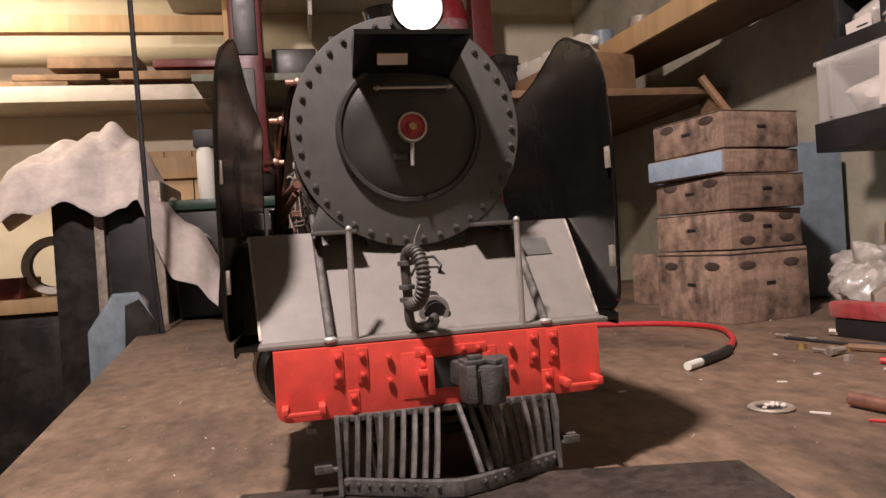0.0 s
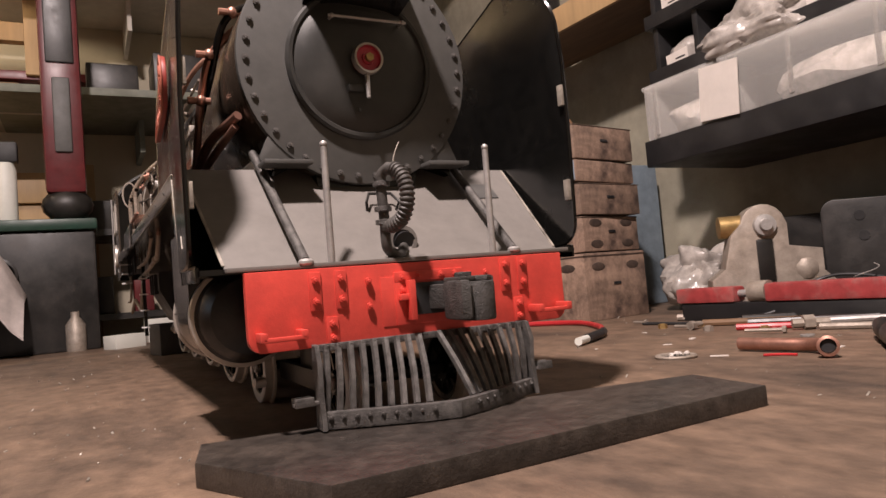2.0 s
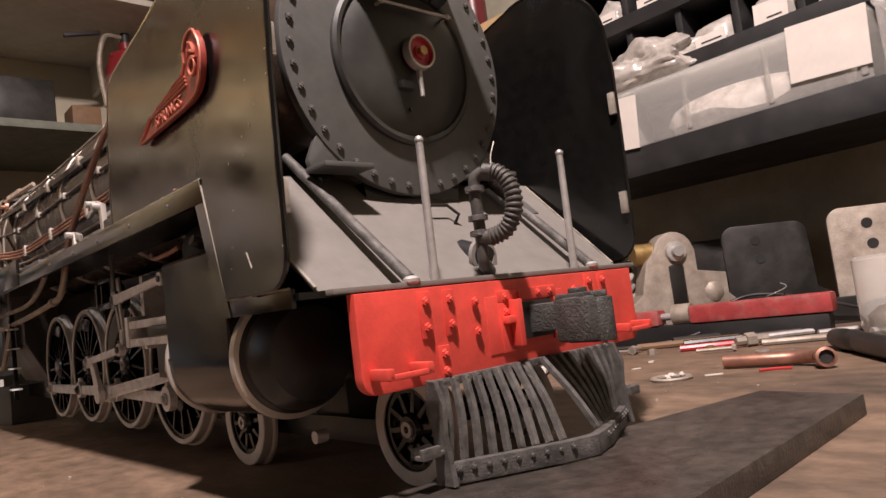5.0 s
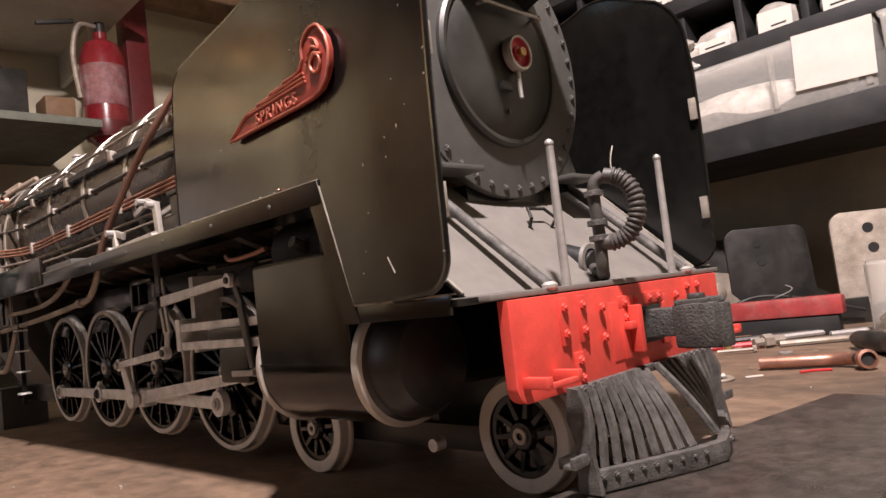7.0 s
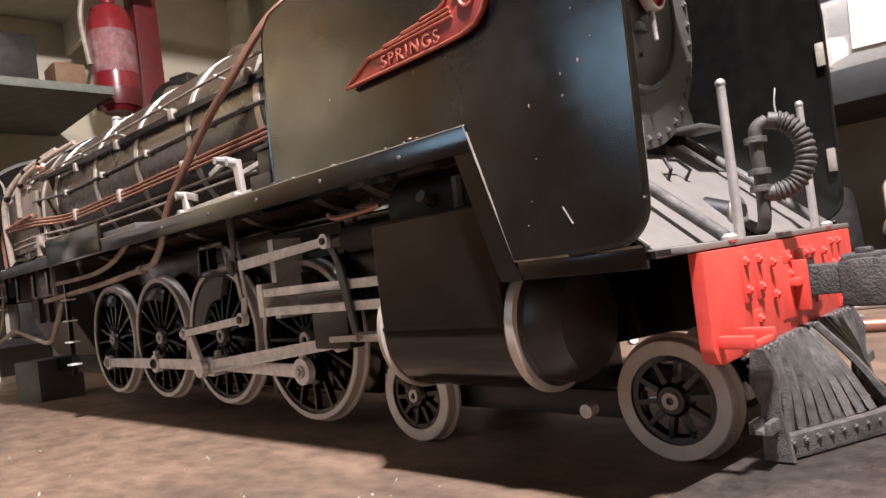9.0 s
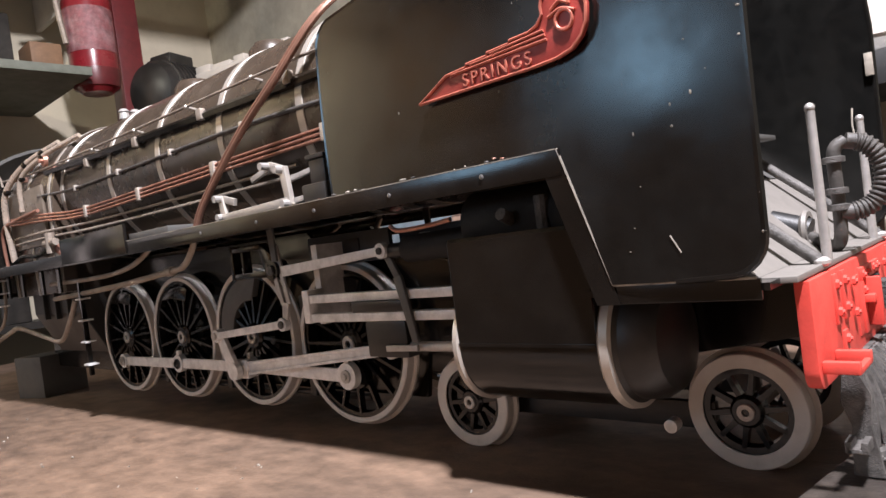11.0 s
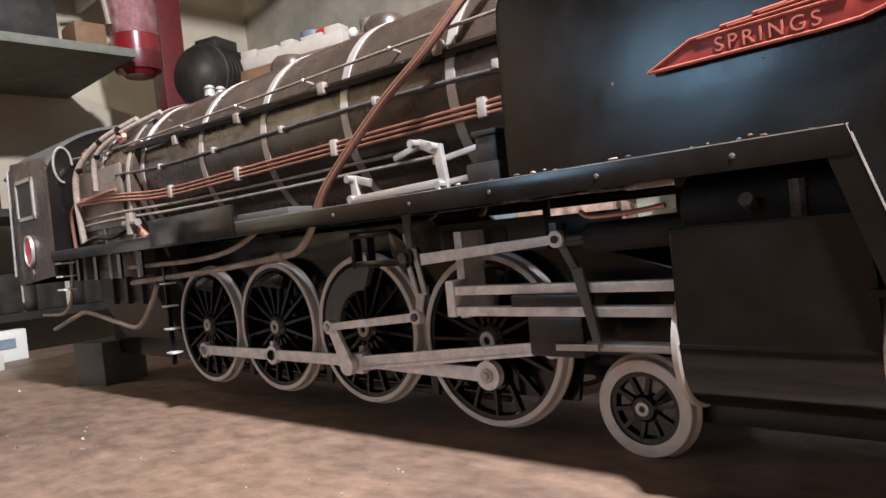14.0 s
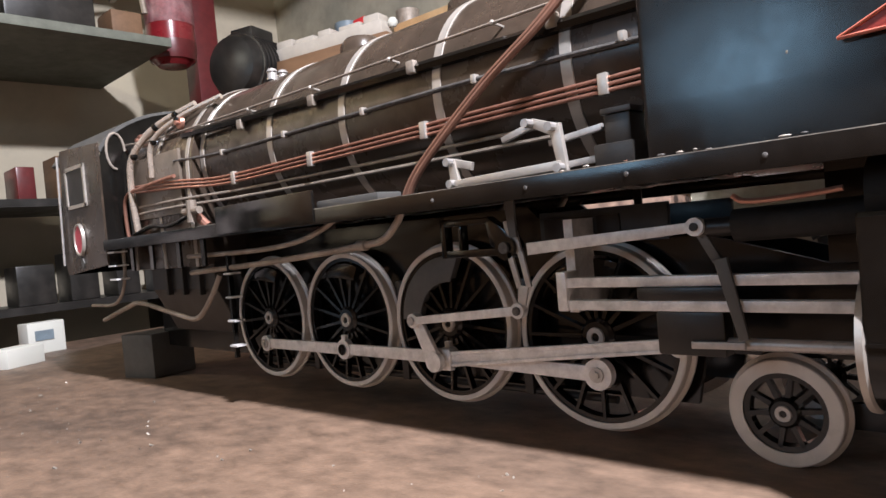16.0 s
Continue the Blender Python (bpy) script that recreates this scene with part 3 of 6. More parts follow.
# boiler fittings, both sides
for s in (-1, 1):
    hand = lp("handrail", tube(B(), curve([(s * 0.128, 0.36, 0.4235), (s * 0.128, 0.6, 0.4255), (s * 0.127, 0.9, 0.427), (s * 0.13, 1.3, 0.43), (s * 0.14, 1.46, 0.436)], 6), 0.0019, 8), CAST, "thin dull steel boiler handrail")
    for y in (0.42, 0.573, 0.729, 0.885, 1.04, 1.18):
        q = Vector((s * 0.128, y, 0.4258))
        stand = tube(B(), [q, (s * 0.113, y - 0.006, 0.421)], 0.0015, 6)
        ball(stand, q, 0.0032, n=8)
        part("stanchion", stand, BAND, hand)
    ledge = lp("side_ledge", tube(B(), [(s * 0.1265, 0.372, 0.3985), (s * 0.127, 0.65, 0.4045), (s * 0.127, 1.0, 0.413), (s * 0.132, 1.24, 0.42)], 0.0062, 6), BLACK, "black rail along the boiler side")
    for y in (0.5, 0.69, 0.88, 1.06):
        part("ledge_clip", box(B(), (s * 0.131 - 0.004, y - 0.006, 0.4), (s * 0.131 + 0.004, y + 0.006, 0.4145), 0.0015), CAST, ledge)
    thin = lp("conduit", tube(B(), curve([(s * 0.1295, 0.372, 0.3675), (s * 0.13, 0.6, 0.374), (s * 0.13, 0.9, 0.374), (s * 0.131, 1.13, 0.3745), (s * 0.148, 1.25, 0.378)], 6), 0.0026, 8), IRON, "dark steel conduit on the boiler side")
    for y in (0.43, 0.6, 0.78, 0.95, 1.12):
        part("conduit_clip", box(B(), (s * 0.1305 - 0.004, y - 0.003, 0.3695), (s * 0.1305 + 0.004, y + 0.003, 0.379), 0.001), BAND, thin)
    for k in range(3):
        z = 0.3435 - 0.0055 * k
        pipe = lp("copper_pipe", tube(B(), curve([(s * 0.1262, 0.372, z), (s * 0.1262, 0.6, z - 0.002), (s * 0.1262, 0.9, z - 0.005), (s * 0.128, 1.13, z - 0.006), (s * 0.151, 1.24, z), (s * 0.152, 1.4, z + 0.008)], 6), 0.0021, 8), COPPER, "thin copper pipe")
        if k == 1:
            for y, d in ((0.454, 0.0), (0.683, 0.003), (0.9, 0.005), (1.1, 0.006)):
                part("pipe_clamp", box(B(), (s * 0.127 - 0.0035, y - 0.005, z - d - 0.01), (s * 0.127 + 0.0045, y + 0.005, z - d + 0.01), 0.0015), BAND, pipe)
    for k in range(2):
        z = 0.313 - 0.011 * k
        lp("oil_pipe", tube(B(), curve([(s * 0.119, 0.52, z), (s * 0.12, 0.8, z - 0.001), (s * 0.123, 1.1, z), (s * 0.148, 1.24, z), (s * 0.15, 1.4, z)], 5), 0.0022, 7), CAST)

# rising copper hose on the camera side
bm = B()
for d in (0.0, 0.007):
    tube(bm, curve([(-0.16, 0.69 + d, 0.25), (-0.158, 0.66 + d, 0.29), (-0.152, 0.575 + d, 0.357), (-0.146, 0.5 + d, 0.405), (-0.124, 0.45 + d, 0.458), (-0.083, 0.43 + d, 0.497)], 8), 0.0036, 8)
lp("exhaust_pipe", bm, BROWNPIPE, "pair of dull brown pipes crossing the boiler")

# running boards
for s in (-1, 1):
    board = lp("running_board", box(B(), (min(s * 0.1, s * 0.19), 0.128, 0.2545), (max(s * 0.1, s * 0.19), 1.46, 0.2575)), BLACK, "black running board with a scuffed edge", 0)
    edge = part("valance", box(B(), (min(s * 0.188, s * 0.191), 0.131, 0.241), (max(s * 0.188, s * 0.191), 1.46, 0.2595), 0.0006), BLACK, board)
    slope = [(0.1335, 0.2595), (0.1035, 0.1635), (0.1, 0.151), (0.117, 0.151), (0.147, 0.247), (0.147, 0.2595)]
    part("sloping_valance", prism(B(), slope, "x", s * 0.187, s * 0.1905), BLACK, board)
    part("low_valance", box(B(), (min(s * 0.187, s * 0.19), 0.012, 0.151), (max(s * 0.187, s * 0.19), 0.102, 0.1635), 0.0006), BLACK, board)
    part("low_board", box(B(), (min(s * 0.12, s * 0.187), 0.008, 0.156), (max(s * 0.12, s * 0.187), 0.13, 0.1605)), BLACK, board, "", 0)
    ramp = [(0.099, 0.1605), (0.129, 0.2565), (0.1335, 0.2565), (0.1035, 0.1605)]
    part("board_ramp", prism(B(), ramp, "x", s * 0.11, s * 0.187), BLACK, board, "", 0)
    part("worn_edge", tube(B(), [(s * 0.1902, 0.1335, 0.26), (s * 0.1902, 0.1035, 0.1638)], 0.001, 5), CHIP, board, "paint worn to pale primer", 0)
    part("worn_edge", tube(B(), [(s * 0.1898, 0.1035, 0.1638), (s * 0.1898, 0.014, 0.1638)], 0.0009, 5), CHIP, board, "paint worn to pale primer", 0)
    flakes = random.Random(3)
    for k in range(34):
        y = flakes.choice([flakes.uniform(0.135, 0.235), flakes.gauss(0.195, 0.012), flakes.uniform(0.2, 0.6)])
        part("paint_flake", ball(B(), (s * flakes.uniform(0.178, 0.19), y, 0.2605 + flakes.uniform(0, 0.002)), flakes.uniform(0.0006, 0.0022), (1, flakes.uniform(0.8, 2.6), 0.6), 6), (CHIP, IRON, BROWNPIPE, CAST)[k % 4], board)
    part("worn_top_edge", box(B(), (s * 0.19 - 0.0008, 0.135, 0.2594), (s * 0.19 + 0.0008, 1.1, 0.2601)), CHIP, board, "", 0)
    part("deep_valance", box(B(), (min(s * 0.1885, s * 0.193), 0.81, 0.2435), (max(s * 0.1885, s * 0.193), 1.04, 0.2825), 0.001), BLACK, board)
    part("tool_tray", box(B(), (min(s * 0.15, s * 0.186), 0.7, 0.258), (max(s * 0.15, s * 0.186), 0.81, 0.2685), 0.002), SOOT, board)
    for y in (0.403, 0.614, 0.2, 0.3, 0.5):
        part("valance_bolt", ball(B(), (s * 0.191, y, 0.2505), 0.0022, (0.7, 1, 1), 8), IRON, board)
    for y in (1.12, 1.2, 1.3, 1.38):
        part("board_bracket", box(B(), (s * 0.17 - 0.002, y, 0.2), (s * 0.17 + 0.002, y + 0.012, 0.2545)), BLACK, board, "", 0)

for ob in [o for o in loco.children if o.name.startswith("running_board")]:
    if min(v.co.x for v in ob.data.vertices) < -0.15:
        ob.location.x -= 0.0045

# smoke deflectors: they curve in towards their tops
for s in (-1, 1):
    toe = 0.0 if s > 0 else 0.045
    side_x = 0.1905 if s > 0 else 0.2005
    out = arc(0.028, 0.189, 0.023, 180, 262, 6) + [(0.06, 0.1645), (0.1035, 0.1645), (0.1335, 0.2605), (0.25, 0.2605), (0.388, 0.2605), (0.389, 0.3), (0.3895, 0.34), (0.3895, 0.385)]
    out += arc(0.365, 0.4, 0.0245, 0, 75, 6) + [(0.32, 0.4295), (0.27, 0.434), (0.2, 0.444)] + arc(0.1, 0.4, 0.068, 68, 110, 5) + arc(0.068, 0.392, 0.064, 128, 172, 5) + [(0.002, 0.36), (0.003, 0.3), (0.004, 0.24)]
    bm = B()
    spots = [bm.verts.new((0, y, z)) for y, z in out]
    for tri in tessellate_polygon([[Vector((y, z, 0)) for y, z in out]]):
        bm.faces.new([spots[k] for k in tri])
    for z in (0.28, 0.3, 0.32, 0.34, 0.36, 0.38, 0.4, 0.42, 0.44):
        bmesh.ops.bisect_plane(bm, geom=bm.verts[:] + bm.edges[:] + bm.faces[:], plane_co=(0, 0, z), plane_no=(0, 0, 1))
    for v in bm.verts:
        v.co.x = s * (side_x - toe * v.co.y - 0.011 * (max(v.co.z - 0.27, 0) / 0.2) ** 2)
    got = bmesh.ops.extrude_face_region(bm, geom=bm.faces[:])
    for v in got["geom"]:
        if isinstance(v, bmesh.types.BMVert):
            v.co.x -= s * 0.003
    bmesh.ops.recalc_face_normals(bm, faces=bm.faces[:])
    ear = lp("smoke_deflector", bm, GLOSS, "tall black smoke deflector, chipped along its edge")
    # bead round the rim
    def bent(y, z, d=0.0):
        return (s * (side_x - 0.0015 + d - toe * y - 0.011 * (max(z - 0.27, 0) / 0.2) ** 2), y, z)
    rim = [bent(y, z) for y, z in out[11:]] + [bent(*p) for p in out[:8]]
    part("rim_bead", tube(B(), rim, 0.0022, 6), BLACK, ear)
    for y, z, h in ((0.0065, 0.323, 0.022), (0.0085, 0.222, 0.022)):
        part("hinge", box(B(), (s * (side_x - 0.0055) - 0.0022, y - 0.004, z - h / 2), (s * (side_x - 0.0055) + 0.0022, y + 0.003, z + h / 2), 0.0006), CHIP, ear)
    rnd = random.Random(5)
    for k in range(22):
        z = rnd.uniform(0.18, 0.4)
        y = rnd.choice([0.004 + rnd.uniform(0, 0.006), rnd.uniform(0.02, 0.1), rnd.uniform(0.02, 0.3)])
        if z < 0.27 and y > 0.1:
            continue
        w = rnd.uniform(0.0003, 0.0008)
        x = s * (side_x + 0.0003 - toe * y - 0.011 * (max(z - 0.27, 0) / 0.2) ** 2)
        part("paint_chip", ball(B(), (x, y, z), w, (0.25, rnd.uniform(0.7, 1.8), rnd.uniform(0.8, 2.2)), 6), CHIP, ear)
    part("paint_scratch", tube(B(), [bent(0.06, 0.193, 0.0017), bent(0.054, 0.182, 0.0017)], 0.0005, 5), CHIP, ear)

# nameplate on the deflector
outline = [(0.252, 0.3165), (0.22, 0.3315), (0.2, 0.3325), (0.199, 0.3345), (0.179, 0.3352), (0.178, 0.3372), (0.158, 0.338), (0.157, 0.34), (0.14, 0.3405), (0.133, 0.343), (0.128, 0.349)]
outline += arc(0.112, 0.352, 0.0165, 8, 118, 7)[0:] + [(0.0965, 0.356), (0.094, 0.346), (0.0955, 0.335), (0.1, 0.327), (0.108, 0.3205), (0.12, 0.3175), (0.14, 0.3165)]
base = lp("nameplate", prism(B(), outline, "x", -0.193, -0.1975, 0.0008), PLATE, "dull red winged nameplate with raised letters")
base.matrix_basis = Matrix.Translation((-0.1965, 0.01, 0)) @ pose(0, 0, 0, 0, 0, -2.6) @ Matrix.Translation((0.193, -0.11, 0))
loop3 = [(-0.198, y, z) for y, z in outline]
part("plate_border", tube(B(), loop3 + loop3[:1], 0.0012, 6), BRONZE, base)
for k in range(3):
    part("wing_line", tube(B(), [(-0.1983, 0.215 - 0.02 * k, 0.3305 + 0.0027 * k), (-0.1983, 0.126 + 0.001 * k, 0.3318 + 0.0033 * k)], 0.0011, 6), BRONZE, base)
part("emblem_ring", tube(B(), [(-0.1985, 0.111 + 0.0065 * math.cos(a / 10 * math.pi), 0.3405 + 0.0065 * math.sin(a / 10 * math.pi)) for a in range(21)], 0.0013, 6), BRONZE, base)
part("emblem_curl", tube(B(), curve([(-0.1985, 0.12, 0.349), (-0.1985, 0.113, 0.353), (-0.1985, 0.106, 0.35), (-0.1985, 0.109, 0.357), (-0.1985, 0.115, 0.36)], 5), 0.0013, 6), BRONZE, base)
part("emblem_bar", tube(B(), curve([(-0.1985, 0.123, 0.345), (-0.1985, 0.112, 0.348), (-0.1985, 0.102, 0.344)], 5), 0.0012, 6), BRONZE, base)


def lettering(text, size, m, mat, parent, name="lettering", deep=0.0008, spacing=1.0):
    data = bpy.data.curves.new(name, "FONT")
    data.body, data.size, data.extrude, data.align_x, data.space_character = text, size, deep, "CENTER", spacing
    temp = new(name, data)
    me = bpy.data.meshes.new_from_object(temp.evaluated_get(bpy.context.evaluated_depsgraph_get()))
    bpy.data.objects.remove(temp)
    me.transform(m)
    me.materials.clear()
    me.materials.append(mat)
    ob = new(name, me)
    ob.parent = parent
    return ob


lettering("SPRINGS", 0.0132, Matrix.Translation((-0.1982, 0.172, 0.3192)) @ Matrix(((0, 0, -1, 0), (-1, 0, 0, 0), (0, 1, 0, 0), (0, 0, 0, 1))), BRONZE, base, spacing=1.35)

# ---- wheels and running gear ----
def wheel_meshes(r, rim, hub_r, spokes, wide, tyre_mat, spoke_w):
    """Meshes of a spoked wheel whose outer face lies in x = 0 and faces -x."""
    tyre = lathe(B(), [(r - rim, 0.002), (r - rim, 0.0005), (r - 0.001, 0.0), (r, 0.001), (r + 0.0005, wide * 0.7), (r + 0.004, wide * 0.8), (r + 0.004, wide), (r - rim, wide)], (0, 0, 0), "x", 56)
    inner = lathe(B(), [(r - rim + 0.0002, 0.003), (r - rim - 0.005, 0.0035), (r - rim - 0.006, wide - 0.002), (r - rim + 0.0002, wide - 0.001)], (0, 0, 0), "x", 56)
    hub_bm = lathe(B(), [(0, -0.001), (hub_r * 0.8, -0.001), (hub_r, 0.002), (hub_r, wide), (0, wide)], (0, 0, 0), "x", 28)
    cap = lathe(B(), [(hub_r * 0.22, -0.0005), (hub_r * 0.24, -0.003), (hub_r * 0.5, -0.003), (hub_r * 0.54, -0.0005)], (0, 0, 0), "x", 20)
    sp = B()
    prism(sp, [(-spoke_w, hub_r * 0.7), (spoke_w, hub_r * 0.7), (spoke_w * 0.75, r - rim - 0.003), (-spoke_w * 0.75, r - rim - 0.003)], "x", 0.003, wide - 0.004)
    return [mesh_of("tyre", tyre, tyre_mat), mesh_of("wheel_centre", inner, BLACK), mesh_of("hub", hub_bm, BLACK), mesh_of("axle_cap", cap, STEEL), mesh_of("spoke", sp, BLACK)]


def wheel(name, meshes, spokes, x, y, z, side, phase, label):
    w = part(name, meshes[1], None, loco, label)
    w.matrix_basis = Matrix.Translation((x, y - 0.1, z)) @ pose(0, 0, 0, 0, 0, 0 if side < 0 else 180)
    part("tyre", meshes[0], None, w, "pale grey tyre")
    part("hub", meshes[2], None, w)
    part("axle_cap", meshes[3], None, w)
    for k in range(spokes):
        o = part("spoke", meshes[4], None, w)
        o.rotation_euler = (2 * math.pi * k / spokes + phase, 0, 0)
    return w


SMALL = wheel_meshes(0.0455, 0.0115, 0.013, 10, 0.014, TYRE, 0.0024)
BIG = wheel_meshes(0.0935, 0.0065, 0.019, 16, 0.015, TYRE, 0.0022)
for side in (-1, 1):
    for y, x in ((0.074, 0.066), (0.337, 0.083)):
        wheel("bogie_wheel", SMALL, 10, side * x, y, 0.0455 - 0.0157 * (y - 0.1), side, 0.2, "spoked bogie wheel with grey tyre")
PINS = []
AXLES = ((0.507, 0.1005), (0.707, 0.109), (0.903, 0.109), (1.098, 0.1085))
for k, (y, zc) in enumerate(AXLES):
    for side in (-1, 1):
        w = wheel("driving_wheel", BIG, 16, side * 0.088, y, zc, side, 0.1 * k, "large spoked driving wheel with pale tyre rim")
        up = arc(0, 0, 0.081, 2, 104, 12) + arc(0, 0, 0.05, 96, 10, 8) if k == 1 else arc(0, 0, 0.079, 48, 112, 8) + [(-0.02, 0.055), (0.02, 0.06)]
        part("balance_weight", prism(B(), [(u, v) for u, v in up], "x", 0.001, 0.011, 0.0008), SOOT if k == 1 else BLACK, w)
        part("crank_boss", cyl(B(), (-0.0012, -0.008 * -side, -0.038), (0.01, -0.008 * -side, -0.038), 0.014, n=20), BLACK, w)
    PINS.append((y - 0.008, zc - 0.038 + (0.004 if k == 0 else 0.0)))
for y in (0.074, 0.337):
    lp("bogie_axle", cyl(B(), (-0.06, y, 0.0455 - 0.0157 * (y - 0.1)), (0.06, y, 0.0455 - 0.0157 * (y - 0.1)), 0.006, n=12), MACHINE)
for y, zc in AXLES:
    lp("driving_axle", cyl(B(), (-0.078, y, zc), (0.078, y, zc), 0.009, n=14), MACHINE)


def rod(bm, a, b, x0, x1, h0, h1, bevel=0.0008):
    """A flat bar from a to b, points in y and z."""
    a, b = Vector(a), Vector(b)
    d = (b - a).normalized()
    n = Vector((-d.y, d.x))
    pts = [a + n * h0, b + n * h1, b - n * h1, a - n * h0]
    return prism(bm, [(p.x, p.y) for p in pts], "x", x0, x1, bevel)


def eye_end(bm, p, r, x0, x1, n=22):
    return cyl(bm, (x0, *p), (x1, *p), r, n=n)


for s in (-1, 1):
    # coupling rods
    for k in range(3):
        a, b = Vector(PINS[k]), Vector(PINS[k + 1])
        d = (b - a).normalized()
        bm = rod(B(), a + d * 0.01, b - d * 0.008, s * 0.0985, s * 0.1035, 0.0078, 0.0072)
        eye_end(bm, PINS[k], 0.0155 if k == 0 else 0.0135, s * 0.0965, s * 0.1055)
        eye_end(bm, PINS[k + 1], 0.012, s * 0.0972, s * 0.1048)
        bar = lp("coupling_rod", bm, ROD, "milled steel coupling rod")
        part("oil_cup", box(B(), (s * 0.101 - 0.003, PINS[k][0] - 0.004, PINS[k][1] + 0.012), (s * 0.101 + 0.003, PINS[k][0] + 0.004, PINS[k][1] + 0.0195), 0.001), ROD, bar)
        for q in (PINS[k], PINS[k + 1]):
            nut = eye_end(B(), q, 0.0075, s * 0.1, s * 0.108)
            eye_end(nut, q, 0.0042, s * 0.1, s * 0.1105, 6)
            part("pin_nut", nut, STEEL, bar)
    # connecting rod, fluted
    main, cross = PINS[1], (0.408, 0.1015)
    d = (Vector(main) - Vector(cross)).normalized()
    bm = rod(B(), Vector(cross) + d * 0.008, Vector(main) - d * 0.014, s * 0.11, s * 0.1145, 0.0062, 0.0085)
    rod(bm, Vector(cross) + d * 0.016 + Vector((0, 0.0047)), Vector(main) - d * 0.016 + Vector((0, 0.0067)), s * 0.1145, s * 0.1165, 0.0016, 0.0019, 0.0004)
    rod(bm, Vector(cross) + d * 0.016 - Vector((0, 0.0047)), Vector(main) - d * 0.016 - Vector((0, 0.0067)), s * 0.1145, s * 0.1165, 0.0016, 0.0019, 0.0004)
    eye_end(bm, cross, 0.0105, s * 0.109, s * 0.118)
    box(bm, (min(s * 0.109, s * 0.118), main[0] - 0.016, main[1] - 0.012), (max(s * 0.109, s * 0.118), main[0] + 0.012, main[1] + 0.013), 0.002)
    con = lp("connecting_rod", bm, ROD, "fluted steel connecting rod")
    part("gudgeon_nut", eye_end(B(), cross, 0.0055, s * 0.118, s * 0.1215, 8), IRON, con)
    part("big_end_pin", eye_end(B(), main, 0.008, s * 0.118, s * 0.122), STEEL, con)
    # return crank and eccentric rod
    ret = (0.724, 0.1185)
    bm = rod(B(), main, ret, s * 0.1225, s * 0.1285, 0.0105, 0.0075)
    eye_end(bm, main, 0.012, s * 0.1222, s * 0.13)
    eye_end(bm, ret, 0.0085, s * 0.1222, s * 0.133)
    crank = lp("return_crank", bm, ROD)
    part("crank_bolt", eye_end(B(), ret, 0.005, s * 0.133, s * 0.137, 8), STEEL, crank)
    foot = (0.567, 0.1325)
    bm = rod(B(), ret, foot, s * 0.13, s * 0.134, 0.0045, 0.0048)
    eye_end(bm, foot, 0.008, s * 0.128, s * 0.136)
    ecc = lp("eccentric_rod", bm, ROD)
    part("rod_pin", eye_end(B(), foot, 0.0045, s * 0.136, s * 0.1385, 8), IRON, ecc)
    # expansion link with its slot
    bm = rod(B(), (0.563, 0.138), (0.5585, 0.158), s * 0.13, s * 0.133, 0.005, 0.006)
    rod(bm, (0.564, 0.156), (0.5735, 0.192), s * 0.13, s * 0.133, 0.0034, 0.0034)
    rod(bm, (0.552, 0.156), (0.5595, 0.192), s * 0.13, s * 0.133, 0.0034, 0.0034)
    rod(bm, (0.5685, 0.19), (0.574, 0.225), s * 0.126, s * 0.129, 0.0085, 0.007)
    lp("expansion_link", bm, STEEL, "slotted steel expansion link")
    # link bracket: an open frame and its hanger
    bm = B()
    for lo, hi in (((0.662, 0.189), (0.6695, 0.232)), ((0.6, 0.2235), (0.662, 0.231)), ((0.58, 0.189), (0.662, 0.197)), ((0.6385, 0.197), (0.643, 0.2235))):
        box(bm, (min(s * 0.118, s * 0.13), *lo), (max(s * 0.118, s * 0.13), *hi), 0.0012)
    prism(bm, [(0.601, 0.231), (0.58, 0.216), (0.569, 0.198), (0.583, 0.19), (0.5985, 0.2), (0.604, 0.2235)], "x", s * 0.118, s * 0.13, 0.001)
    eye_end(bm, (0.578, 0.197), 0.0125, s * 0.116, s * 0.133)
    link_frame = lp("link_bracket", bm, BLACK, "open black cast bracket")
    part("trunnion", eye_end(B(), (0.578, 0.197), 0.006, s * 0.133, s * 0.136), IRON, link_frame)
    lp("link_hanger", prism(B(), [(0.56, 0.254), (0.572, 0.254), (0.568, 0.207), (0.559, 0.207)], "x", s * 0.134, s * 0.137), SOOT)
    bm = rod(B(), (0.542, 0.1948), (0.374, 0.2045), s * 0.14, s * 0.1445, 0.006, 0.0042)
    eye_end(bm, (0.374, 0.2045), 0.0075, s * 0.1385, s * 0.146)
    rad = lp("radius_rod", bm, ROD, "steel radius rod")
    part("rod_pin", eye_end(B(), (0.374, 0.2045), 0.0035, s * 0.146, s * 0.148, 10), RACK, rad)
    # slide bars, crosshead, piston rod
    for z in (0.1605, 0.1395):
        lp("slide_bar", box(B(), (min(s * 0.128, s * 0.14), 0.25, z - 0.0045), (max(s * 0.128, s * 0.14), 0.506, z + 0.0045), 0.001), ROD, "steel slide bar")
    lp("slide_bar_bracket", box(box(B(), (min(s * 0.118, s * 0.142), 0.502, 0.134), (max(s * 0.118, s * 0.142), 0.513, 0.171), 0.0015), (min(s * 0.06, s * 0.12), 0.504, 0.13), (max(s * 0.06, s * 0.12), 0.514, 0.22)), ROD)
    head_bm = box(B(), (min(s * 0.124, s * 0.144), 0.352, 0.1445), (max(s * 0.124, s * 0.144), 0.43, 0.1555), 0.002)
    box(head_bm, (min(s * 0.12, s * 0.14), 0.358, 0.098), (max(s * 0.12, s * 0.14), 0.416, 0.135), 0.003)
    crosshead = lp("crosshead", head_bm, MACHINE, "dark crosshead block")
